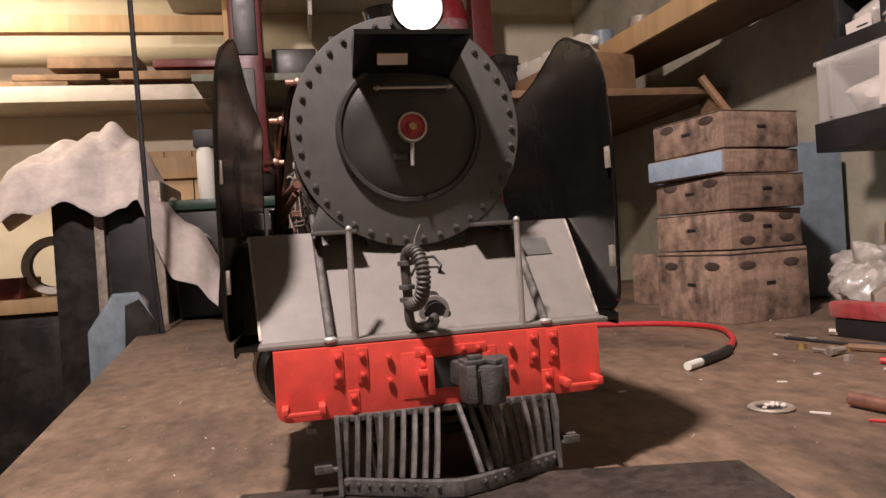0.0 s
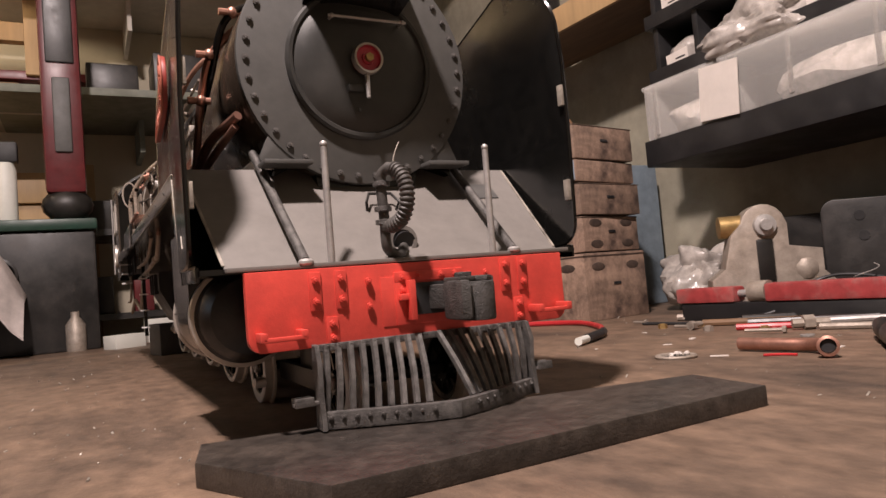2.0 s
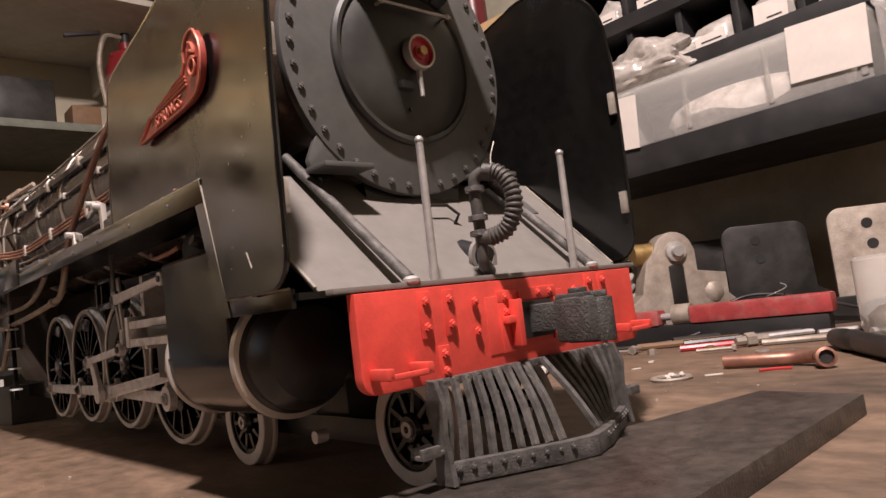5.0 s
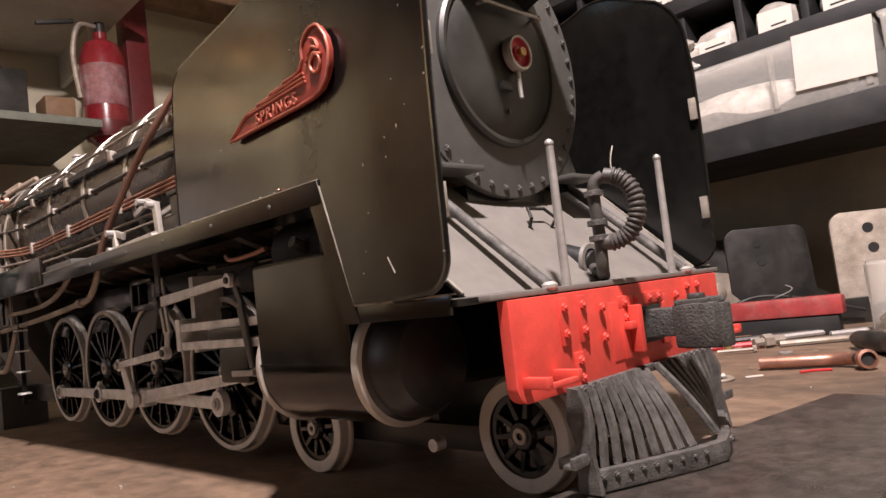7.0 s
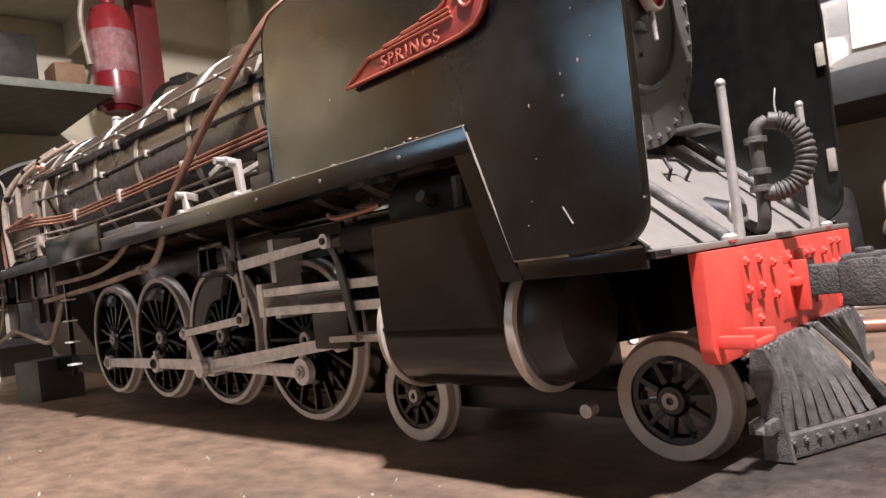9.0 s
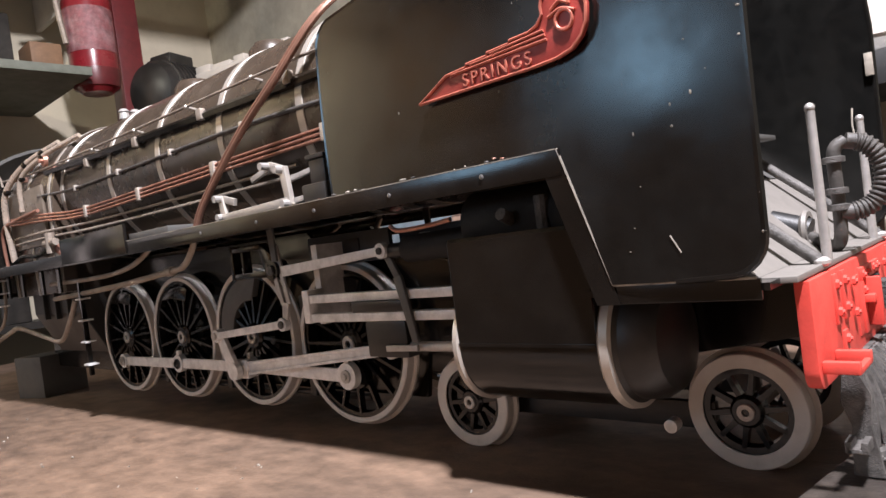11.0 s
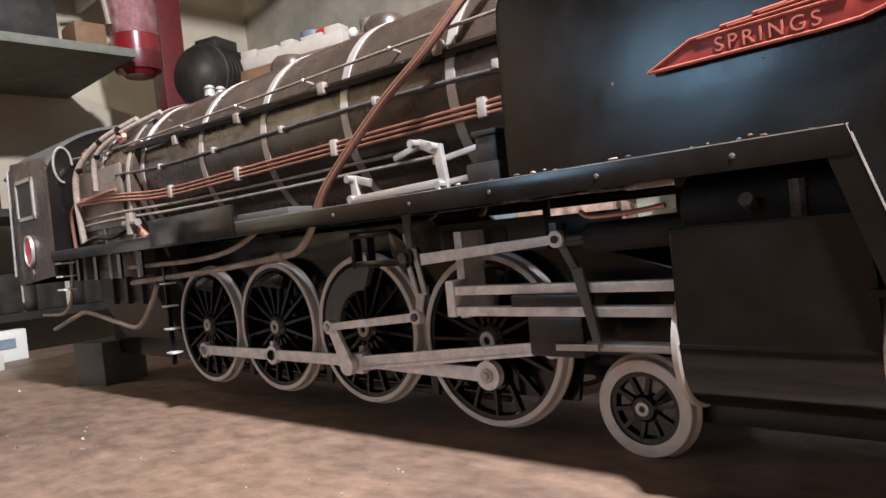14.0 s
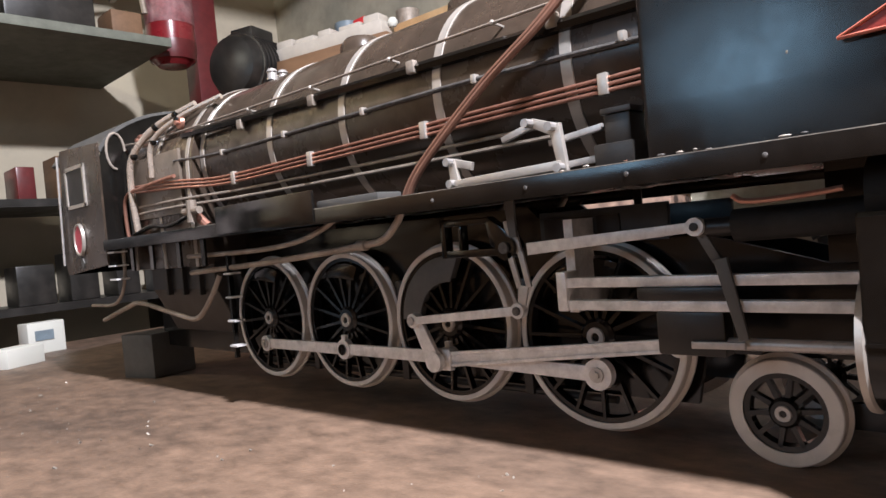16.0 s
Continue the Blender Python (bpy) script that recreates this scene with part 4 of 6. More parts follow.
    part("drop_arm", rod(B(), (0.356, 0.178), (0.342, 0.114), s * 0.141, s * 0.145, 0.0055, 0.004), SOOT, crosshead)
    part("union_link", rod(B(), (0.342, 0.109), (0.385, 0.108), s * 0.14, s * 0.144, 0.003, 0.003), STEEL, crosshead)
    lp("piston_rod", cyl(B(), (s * 0.133, 0.25, 0.1095), (s * 0.133, 0.37, 0.1085), 0.005, n=16), STEEL)
    lp("combination_lever", rod(B(), (0.376, 0.206), (0.36, 0.176), s * 0.136, s * 0.14, 0.004, 0.004), SOOT)
    # cylinder block
    shape = [(s * 0.1, 0.207), (s * 0.1845, 0.207), (s * 0.1865, 0.204), (s * 0.1865, 0.122)] + [(s * u, v) for u, v in arc(0.1375, 0.118, 0.049, 0, -180, 20)] + [(s * 0.085, 0.2)]
    block = lp("cylinder_block", prism(B(), shape, "y", 0.126, 0.252, 0.0015), BLOCK, "black cylinder block with clad barrel", 15)
    chest = part("steam_chest", cyl(B(), (s * 0.14, 0.135, 0.217), (s * 0.14, 0.25, 0.217), 0.027, n=24), SHADEBLACK, block)
    part("relief_valve", cyl(cyl(B(), (s * 0.165, 0.17, 0.205), (s * 0.165, 0.17, 0.232), 0.006, n=10), (s * 0.15, 0.2, 0.21), (s * 0.178, 0.2, 0.222), 0.005, n=10), IRON, block)
    part("front_cover", lathe(B(), [(0.0, 0.083), (0.02, 0.084), (0.036, 0.089), (0.043, 0.1), (0.0435, 0.114), (0.047, 0.118), (0.0475, 0.126)], (s * 0.1375, 0, 0.118), "y", 40), MACHINE, block, "domed dark cylinder cover")
    part("cover_ring", lathe(B(), [(0.0465, 0.117), (0.0505, 0.118), (0.0512, 0.124), (0.049, 0.1265)], (s * 0.1375, 0, 0.118), "y", 48), BAND, block, "bright cover rim")
    part("rear_ring", lathe(B(), [(0.049, 0.251), (0.0515, 0.2525), (0.051, 0.257), (0.03, 0.258)], (s * 0.1375, 0, 0.118), "y", 48), BAND, block, "bright rear rim")
    part("cladding_seam", box(B(), (min(s * 0.185, s * 0.1875), 0.127, 0.1205), (max(s * 0.185, s * 0.1875), 0.251, 0.123)), BLACK, block, "", 0)
    part("drain_cock", lathe(B(), [(0.0, -0.007), (0.005, -0.006), (0.005, 0.004)], (s * 0.128, 0.105, 0.052), "x", 12), STEEL, block)
    valve = lp("valve_chest", cyl(B(), (s * 0.135, 0.252, 0.205), (s * 0.135, 0.345, 0.203), 0.013, n=24), SHADEBLACK, "black valve chest")
    part("valve_cover", cyl(B(), (s * 0.135, 0.345, 0.203), (s * 0.135, 0.372, 0.203), 0.0075, n=18), MACHINE, valve)
    lp("drain_pipe", tube(B(), curve([(s * 0.165, 0.335, 0.226), (s * 0.165, 0.325, 0.221), (s * 0.165, 0.29, 0.2215), (s * 0.165, 0.262, 0.224)], 5), 0.0022, 7), COPPER)
    # pipes and steps below the board
    lp("feed_pipe", tube(B(), curve([(s * 0.16, 0.69, 0.254), (s * 0.16, 0.705, 0.235), (s * 0.16, 0.73, 0.217), (s * 0.16, 0.77, 0.2115), (s * 0.16, 0.95, 0.2), (s * 0.16, 1.2, 0.19)], 6), 0.0042, 10), CAST, "grey steel feed pipe")
    lp("pipe_union", lathe(B(), [(0.004, -0.008), (0.0065, -0.007), (0.0065, 0.007), (0.004, 0.008)], (s * 0.16, 0.769, 0.2115), "y", 12), CAST)
    lp("feed_pipe", tube(B(), curve([(s * 0.163, 0.795, 0.254), (s * 0.163, 0.84, 0.236), (s * 0.163, 0.9, 0.223), (s * 0.163, 1.0, 0.217), (s * 0.163, 1.2, 0.2165)], 6), 0.0036, 10), CAST, "grey steel feed pipe")
    lp("injector_pipe", tube(B(), curve([(s * 0.16, 1.11, 0.185), (s * 0.162, 1.14, 0.15), (s * 0.162, 1.19, 0.117), (s * 0.162, 1.26, 0.122), (s * 0.162, 1.4, 0.14), (s * 0.162, 1.46, 0.132), (s * 0.162, 1.58, 0.105)], 7), 0.0042, 10), CAST)
    lp("overflow_pipe", tube(B(), curve([(s * 0.168, 1.44, 0.25), (s * 0.168, 1.45, 0.18), (s * 0.168, 1.5, 0.14), (s * 0.168, 1.62, 0.135)], 6), 0.0032, 8), CAST)
    ladder = lp("step_ladder", box(B(), (min(s * 0.158, s * 0.165), 1.075, 0.06), (max(s * 0.158, s * 0.165), 1.08, 0.215)), BLACK, "", 0)
    for z in (0.185, 0.15, 0.115, 0.078):
        part("rung", box(B(), (min(s * 0.155, s * 0.172), 1.058, z), (max(s * 0.155, s * 0.172), 1.078, z + 0.0025)), ROD, ladder, "", 0)

# lubricator drive on the running board, camera side
bm = box(box(B(), (-0.178, 0.404, 0.259), (-0.14, 0.44, 0.279), 0.002), (-0.172, 0.408, 0.278), (-0.146, 0.432, 0.303), 0.002)
lub = lp("lubricator", bm, MACHINE, "dark lubricator box with bright levers")
part("lubricator_lid", box(B(), (-0.174, 0.406, 0.303), (-0.144, 0.434, 0.308), 0.001), MACHINE, lub)
part("drive_rod", rod(B(), (0.44, 0.296), (0.495, 0.29), -0.162, -0.157, 0.0028, 0.0028), STEEL, lub)
part("drive_rod", rod(B(), (0.43, 0.27), (0.475, 0.268), -0.164, -0.158, 0.003, 0.003), STEEL, lub)
part("bell_crank", rod(rod(B(), (0.478, 0.262), (0.484, 0.305), -0.168, -0.162, 0.0045, 0.0055), (0.484, 0.3), (0.51, 0.311), -0.166, -0.161, 0.006, 0.004), BAND, lub, "pale cast bell crank")
part("long_link", rod(B(), (0.478, 0.268), (0.604, 0.2655), -0.172, -0.168, 0.0042, 0.0036), BAND, lub, "bright link")
part("crank_stand", rod(rod(B(), (0.606, 0.259), (0.61, 0.29), -0.168, -0.16, 0.006, 0.0045), (0.61, 0.288), (0.585, 0.281), -0.166, -0.161, 0.004, 0.004), BAND, lub)
part("reach_rod", rod(B(), (0.508, 0.309), (0.545, 0.3), -0.166, -0.161, 0.0035, 0.003), STEEL, lub)
for y, z in ((0.479, 0.266), (0.485, 0.303), (0.608, 0.266), (0.61, 0.288), (0.51, 0.31)):
    part("link_pin", eye_end(B(), (y, z), 0.0042, -0.176, -0.165, 10), STEEL, lub)

# frames, stretchers, ash pan
for s in (-1, 1):
    # plate made deeper below and above to fill in the dark behind the wheels
    lp("main_frame", prism(B(), [(0.02, 0.155), (0.02, 0.105), (0.14, 0.085), (0.41, 0.085), (0.42, 0.035), (1.55, 0.04), (1.55, 0.2), (1.2, 0.238), (0.6, 0.238), (0.56, 0.2), (0.42, 0.2), (0.3, 0.165)], "x", s * 0.052, s * 0.058), BLACK, "", 0)
    bm = box(B(), (min(s * 0.076, s * 0.082), 0.425, 0.194), (max(s * 0.076, s * 0.082), 0.568, 0.229), 0.001)
    stay = lp("valve_gear_frame", bm, DUSK, "dark blue-grey frame plate with slots")
    for y in (0.486, 0.5175, 0.549):
        part("slot", box(B(), (s * 0.083 - 0.0012, y - 0.0125, 0.201), (s * 0.083 + 0.0012, y + 0.0125, 0.222), 0.0008), RACK, stay)
for y in (0.26, 0.6, 1.0, 1.4):
    lp("frame_stretcher", box(B(), (-0.052, y, 0.1), (0.052, y + 0.02, 0.19)), BLACK, "", 0)
lp("bogie_frame", box(box(B(), (-0.06, 0.1, 0.028), (-0.052, 0.31, 0.05), 0.001), (0.052, 0.1, 0.028), (0.06, 0.31, 0.05), 0.001), MACHINE, "black bogie frame")
lp("bogie_bolster", box(B(), (-0.052, 0.18, 0.03), (0.052, 0.24, 0.085), 0.002), MACHINE)
pan = [(-0.12, 0.25), (-0.12, 0.16), (-0.08, 0.08), (0.08, 0.08), (0.12, 0.16), (0.12, 0.25)]
lp("ash_pan", prism(B(), pan, "y", 1.2, 1.44, 0.002), MACHINE, "black ash pan below the firebox", 0)
for y in (1.24, 1.3, 1.36):
    lp("ash_pan_rib", box(B(), (-0.128, y, 0.15), (-0.118, y + 0.008, 0.25), 0.001), MACHINE, "", 0)
for s in (-1, 1):
    hanger = lp("brake_hanger", box(B(), (min(s * 0.06, s * 0.075), 0.6, 0.03), (max(s * 0.06, s * 0.075), 0.612, 0.16), 0.002), MACHINE)
    for y in (0.8, 0.995):
        part("brake_arm", box(B(), (min(s * 0.06, s * 0.075), y, 0.03), (max(s * 0.06, s * 0.075), y + 0.012, 0.16), 0.002), MACHINE, hanger)
    part("brake_beam", cyl(B(), (s * 0.068, 0.5, 0.033), (s * 0.068, 1.2, 0.036), 0.004, n=10), MACHINE, hanger)

# cab
for s in (-1, 1):
    side = lp("cab_side", prism(B(), [(1.46, 0.215), (1.665, 0.2), (1.675, 0.215), (1.66, 0.44), (1.655, 0.452), (1.46, 0.44)], "x", s * 0.187, s * 0.191), CLAD, "black cab side with a red oval badge", 0)
    for lo, hi in (((1.528, 0.33), (1.535, 0.412)), ((1.622, 0.33), (1.629, 0.412)), ((1.528, 0.33), (1.629, 0.337)), ((1.528, 0.405), (1.629, 0.412))):
        part("window_frame", box(B(), (min(s * 0.19, s * 0.195), *lo), (max(s * 0.19, s * 0.195), *hi)), BAND, side, "", 0)
    part("window_opening", box(B(), (min(s * 0.19, s * 0.1925), 1.535, 0.337), (max(s * 0.19, s * 0.1925), 1.622, 0.405)), RACK, side, "", 0)
    part("badge", lathe(B(), [(0, -0.004), (0.02, -0.004), (0.021, 0)], (0, 0, 0), "x", 28), HUBRED, side, "red oval badge").matrix_basis = pose(s * 0.192, 1.578, 0.268) @ Matrix.Diagonal((1, 1, 1.35, 1))
    part("badge_rim", lathe(B(), [(0.02, -0.003), (0.0205, -0.006), (0.023, -0.006), (0.0235, 0)], (0, 0, 0), "x", 28), BAND, side).matrix_basis = pose(s * 0.192, 1.578, 0.268) @ Matrix.Diagonal((1, 1, 1.35, 1))
    part("diamond_mark", prism(B(), [(1.57, 0.222), (1.578, 0.21), (1.586, 0.222), (1.578, 0.234)], "x", s * 0.19, s * 0.1935), SOOT, side)
    part("cab_handrail", cyl(B(), (s * 0.197, 1.668, 0.22), (s * 0.197, 1.655, 0.44), 0.0024, n=8), STEEL, side)
    for z in (0.235, 0.21, 0.185):
        lp("cab_step", box(B(), (min(s * 0.165, s * 0.19), 1.43, z), (max(s * 0.165, s * 0.19), 1.46, z + 0.003)), ROD, "", 0)
arch = [(-0.188, 0.21), (-0.188, 0.4)] + [(0.188 * math.cos(radians(a)), 0.4 + 0.105 * math.sin(radians(a))) for a in range(172, 4, -8)] + [(0.188, 0.4), (0.188, 0.21)]
front = lp("cab_front", prism(B(), arch, "y", 1.46, 1.466, 0.001), BLACK, "arched black cab front")
for s in (-1, 1):
    spect = [(s * 0.158 + 0.017 * math.cos(a / 8 * math.pi), 1.458, 0.425 + 0.034 * math.sin(a / 8 * math.pi)) for a in range(17)]
    part("spectacle_rim", tube(B(), spect[:13] if s < 0 else spect, 0.0024, 8), CAST, front, "dull window rim")
roof = [(0.194 * math.cos(radians(a)), 0.4 + 0.112 * math.sin(radians(a))) for a in range(15, 166, 10)]
roof = roof + [(u * 0.97, v - 0.005) for u, v in roof[::-1]]
lp("cab_roof", prism(B(), roof, "y", 1.465, 1.72), SOOT, "grey curved cab roof")
lp("cab_back", box(B(), (-0.185, 1.67, 0.2), (0.185, 1.675, 0.44)), BLACK, "", 0)
# steam pipes over the firebox, bright where the lamp catches them
for pts, r, m in [([(-0.155, 1.4, 0.27), (-0.16, 1.4, 0.35), (-0.158, 1.385, 0.405), (-0.135, 1.33, 0.45), (-0.1, 1.25, 0.478)], 0.0058, POLISHED),
                  ([(-0.152, 1.33, 0.36), (-0.15, 1.32, 0.42), (-0.125, 1.26, 0.455), (-0.09, 1.18, 0.478)], 0.0046, POLISHED),
                  ([(-0.155, 1.44, 0.24), (-0.16, 1.43, 0.33), (-0.16, 1.35, 0.345), (-0.155, 1.24, 0.352)], 0.0034, COPPER),
                  ([(-0.156, 1.43, 0.26), (-0.158, 1.34, 0.275), (-0.155, 1.27, 0.272), (-0.15, 1.2, 0.286)], 0.004, BLACK),
                  ([(-0.15, 1.19, 0.29), (-0.156, 1.17, 0.28), (-0.15, 1.15, 0.262)], 0.007, COPPER)]:
    lp("steam_pipe", tube(B(), curve(pts, 7), r, 10), m, "steam pipe bent over the firebox")
for c, r0 in (((-0.157, 1.384, 0.404), 0.0072), ((-0.136, 1.332, 0.449), 0.0072), ((-0.119, 1.288, 0.464), 0.0068), ((-0.149, 1.319, 0.42), 0.006), ((-0.128, 1.266, 0.452), 0.006)):
    lp("pipe_clip", ball(B(), c, r0, (1.0, 1.3, 1.0), 10), BLACK)
lp("check_valve", cyl(cyl(B(), (-0.165, 1.17, 0.27), (-0.165, 1.17, 0.305), 0.008, n=10), (-0.165, 1.145, 0.288), (-0.165, 1.195, 0.288), 0.006, n=10), CAST)
# front steam pipes and valves behind the deflector
for pts, r, m in [([(-0.128, 0.13, 0.32), (-0.15, 0.18, 0.3), (-0.158, 0.24, 0.27)], 0.005, COPPER), ([(-0.13, 0.135, 0.31), (-0.15, 0.19, 0.28), (-0.155, 0.26, 0.262)], 0.004, COPPER),
                  ([(-0.11, 0.17, 0.43), (-0.14, 0.19, 0.4), (-0.15, 0.22, 0.35), (-0.155, 0.26, 0.27)], 0.0045, COPPER), ([(-0.1, 0.16, 0.45), (-0.128, 0.17, 0.43), (-0.14, 0.2, 0.38), (-0.15, 0.25, 0.33)], 0.004, BLACK)]:
    lp("blower_pipe", tube(B(), curve(pts, 7), r, 10), m, "copper pipe beside the smokebox")
for c in ((-0.142, 0.188, 0.4), (-0.12, 0.165, 0.44), (-0.152, 0.2, 0.352)):
    lp("valve_fitting", ball(cyl(B(), (c[0] - 0.014, c[1], c[2]), (c[0] + 0.01, c[1], c[2]), 0.004, n=10), c, 0.0065), COPPER)

# ---- bench ----
top = [(-0.44, -1.2), (-0.5, 0.25), (-0.83, 2.75), (1.645, 2.75), (1.645, -1.2)]
bench = thing("workbench", "long grimy brown workbench with an oily stained top", "workbench", (0, 0, -0.9))
o = part("benchtop", prism(B(), top, "z", -0.05, 0.0, 0.002), BENCH, bench, "oil-stained brown board")
o.location = (0, 0, 0.9)
for x, y in ((-0.35, -1.0), (-0.55, 1.2), (-0.7, 2.6), (1.5, -1.0), (1.5, 1.2), (1.5, 2.6)):
    part("leg", box(B(), (x - 0.04, y - 0.04, 0), (x + 0.04, y + 0.04, 0.85)), OLDWOOD, bench, "", 0)
slab = solid("stone_slab", prism(B(), [(-0.197, 0.026), (-0.21, -0.04), (-0.15, -0.172), (0.256, -0.157), (0.272, -0.06), (0.03, -0.008)], "z", 0.0, 0.0185, 0.0015), SLAB, "thin dark slab lying on the bench under the cowcatcher", "slab")

# grit and swarf on the bench
rnd = random.Random(11)
bm = B()
for k in range(240):
    x, y = (rnd.uniform(-0.48, -0.2), rnd.uniform(0.1, 1.9)) if k < 90 else (rnd.uniform(0.28, 1.1), rnd.uniform(-0.3, 1.0)) if k < 190 else (rnd.uniform(-0.5, -0.15), rnd.uniform(-0.3, 0.4))
    r = rnd.choice((0.0005, 0.0006, 0.0008, 0.001, 0.0016))
    m = Matrix.Translation((x, y, r * 0.4)) @ Euler((rnd.random(), rnd.random(), rnd.random() * 6)).to_matrix().to_4x4() @ Matrix.Diagonal((rnd.uniform(1, 2.6), 1, 0.6, 1))
    bmesh.ops.create_cube(bm, size=r * 1.6, matrix=m)
solid("bench_grit", bm, CHIP, "pale filings and grit scattered on the bench", "debris", kind="stuff", soft=0)

# boxes beside the wall
cartons = [(0.0, 0.0, 0.0, 0.262, 0.275, 0.186), (0.012, 0.004, 0.187, 0.25, 0.265, 0.1), (0.008, 0.0, 0.288, 0.255, 0.27, 0.09), (0.002, 0.0, 0.379, 0.262, 0.275, 0.062), (0.008, 0.004, 0.4425, 0.25, 0.265, 0.098)]
for k, (dx, dy, z, w, d, h) in enumerate(cartons):
    base_m = pose(0.9 + dx, 0.87 + dy, z, 0, 0, 11 + (1.5 if k % 2 else -1))
    c = thing("storage_box", "stained brown timber storage box with finger holes, in a stack", "box", group="stacked storage boxes")
    c.matrix_world = base_m
    part("body", box(B(), (0, 0, 0), (w, d, h - 0.003), 0.004), CARTON, c)
    if k == 3:
        part("blue_end", box(B(), (-0.003, 0.004, 0.004), (0.0, d - 0.004, h - 0.006), 0.001), BLUE, c, "pale blue card end")
        continue
    for f in (0, 1):
        for u in (0.22, 0.78):
            for v in (0.2, 0.78) if k == 1 else (0.78,):
                at = Vector((u * w, 0, v * h)) if f == 0 else Vector((0, u * d, v * h))
                bm = B()
                ball(bm, at, 0.028, (1.0, 0.06, 0.42) if f == 0 else (0.06, 1.0, 0.42), 12)
                if (k + f) % 2 == 1 or k == 0:
                    part("burnt_patch", bm, STAIN, c)
        lo, hi = ((w / 2 - 0.015, -0.002, h * 0.5), (w / 2 + 0.015, 0.002, h * 0.5 + 0.008)) if f == 0 else ((-0.002, d / 2 - 0.015, h * 0.5), (0.002, d / 2 + 0.015, h * 0.5 + 0.008))
        part("finger_hole", box(B(), lo, hi, 0.001), RACK, c)
    part("lid_seam", box(B(), (-0.001, -0.001, h * 0.93), (w + 0.001, d + 0.001, h * 0.95)), STAIN, c, "", 0)
stick = solid("hammer_handle", tube(B(), [(0.06, 0.0, 0.0), (0.02, 0.01, 0.06), (-0.01, 0.02, 0.11)], 0.011, 8), OLDWOOD, "worn wooden handle standing on the stacked boxes", "tool", (0.96, 1.0, 0.543))

# rack of bins on the wall side
rack = thing("bin_rack", "black storage rack with small open bins full of bagged parts", "storage rack", (1.2, 0, 0.42))
part("shelf", box(B(), (-0.01, -0.6, 0.0), (0.4, 0.9, 0.075), 0.003), RACK, rack, "thick black shelf")
part("back_panel", box(B(), (0.38, -0.6, 0.075), (0.4, 0.9, 0.75)), RACK, rack, "", 0)
for z in (0.245, 0.41, 0.58):
    part("divider", box(B(), (0.05, -0.6, z), (0.38, 0.9, z + 0.018), 0.002), RACK, rack)
    part("lip", box(B(), (0.035, -0.6, z), (0.05, 0.9, z + 0.04), 0.002), RACK, rack)
for k in range(11):
    y = 0.865 - 0.145 * k
    part("upright", box(B(), (0.05, y, 0.245), (0.38, y + 0.018, 0.75), 0.002), RACK, rack)
rnd = random.Random(4)


def crumple(size, seed, depth=0.25, fine=3):
    """A sagging bag: a rounded lump with folds."""
    bm = B()
    bmesh.ops.create_icosphere(bm, subdivisions=fine, radius=0.5)
    for v in bm.verts:
        p = v.co.copy()
        f = 1 + depth * (noise.noise(p * 3.1 + Vector((seed, 0, 0))) + 0.5 * abs(noise.noise(p * 7 + Vector((0, seed, 0)))))
        v.co = Vector((p.x * f * size[0], p.y * f * size[1], max(p.z * f, -0.42) * size[2] + 0.42 * size[2]))
    return bm


for row, z in enumerate((0.685, 0.85)):
    for k in range(10):
        y = 0.8 - 0.145 * k
        bag = thing("parts_bag", "milky plastic bag of small parts with a white label", "bag", (1.32, y, z), group="bags in the bin rack")
        part("bag", crumple((0.13, 0.115, 0.11), k + row * 7), BAGGED, bag)
        lab = part("label", box(B(), (-0.074, -0.042, 0.004), (-0.071, 0.036, rnd.uniform(0.045, 0.075)), 0, pose(0, 0, 0, rnd.uniform(-5, 5), 0, 0)), PAPER, bag, "", 0)
        for j in range(2):
            part("writing", box(B(), (-0.0752, -0.03, 0.016 + 0.014 * j), (-0.0742, rnd.uniform(0.0, 0.024), 0.0195 + 0.014 * j)), INK, lab, "", 0)
for k in range(3):
    y0 = 0.12 + 0.62 - 0.62 * k
    tub = thing("storage_tub", "long clear plastic parts drawer with a white paper label" if k else "short clear plastic parts drawer", "storage box", (1.2, y0, 0.4955), group="clear drawers on the rack")
    part("tub", box(B(), (-0.005, -0.1, 0.0), (0.22, 0.5 if k else 0.15, 0.155), 0.006), CLEAR, tub).visible_shadow = False
    part("contents", crumple((0.17, 0.44 if k else 0.17, 0.1), 3 + k), BAGGED, tub).location = (0.11, 0.18 if k else 0.03, 0.008)
    part("rim", box(B(), (-0.009, -0.104, 0.146), (0.224, 0.504 if k else 0.154, 0.158), 0.003), CLEAR, tub).visible_shadow = False
    for e in (-0.09, 0.1, 0.3)[: 3 if k else 2]:
        part("rib", box(B(), (-0.0085, e, 0.01), (-0.0045, e + 0.012, 0.146), 0.001), CLEAR, tub)
    if k:
        part("paper_label", box(B(), (-0.0125, -0.1, 0.034), (-0.01, 0.06, 0.16), 0.0, pose(0, 0, 0, 3, 0, 0)), PAPER, tub, "blank white paper", 0)
solid("plastic_bag", crumple((0.16, 0.3, 0.13), 8, 0.5, 5), BAGGED, "limp clear plastic bag hanging over the rack edge", "bag", (1.27, 0.55, 0.655))
o = solid("note_paper", box(B(), (-0.0015, -0.06, 0), (0.0015, 0.06, 0.14), 0, pose(0, 0, 0, 4, 0, 0)), PAPER, "white paper sheet taped to the drawer", "paper", (1.183, 0.625, 0.4965), soft=0)

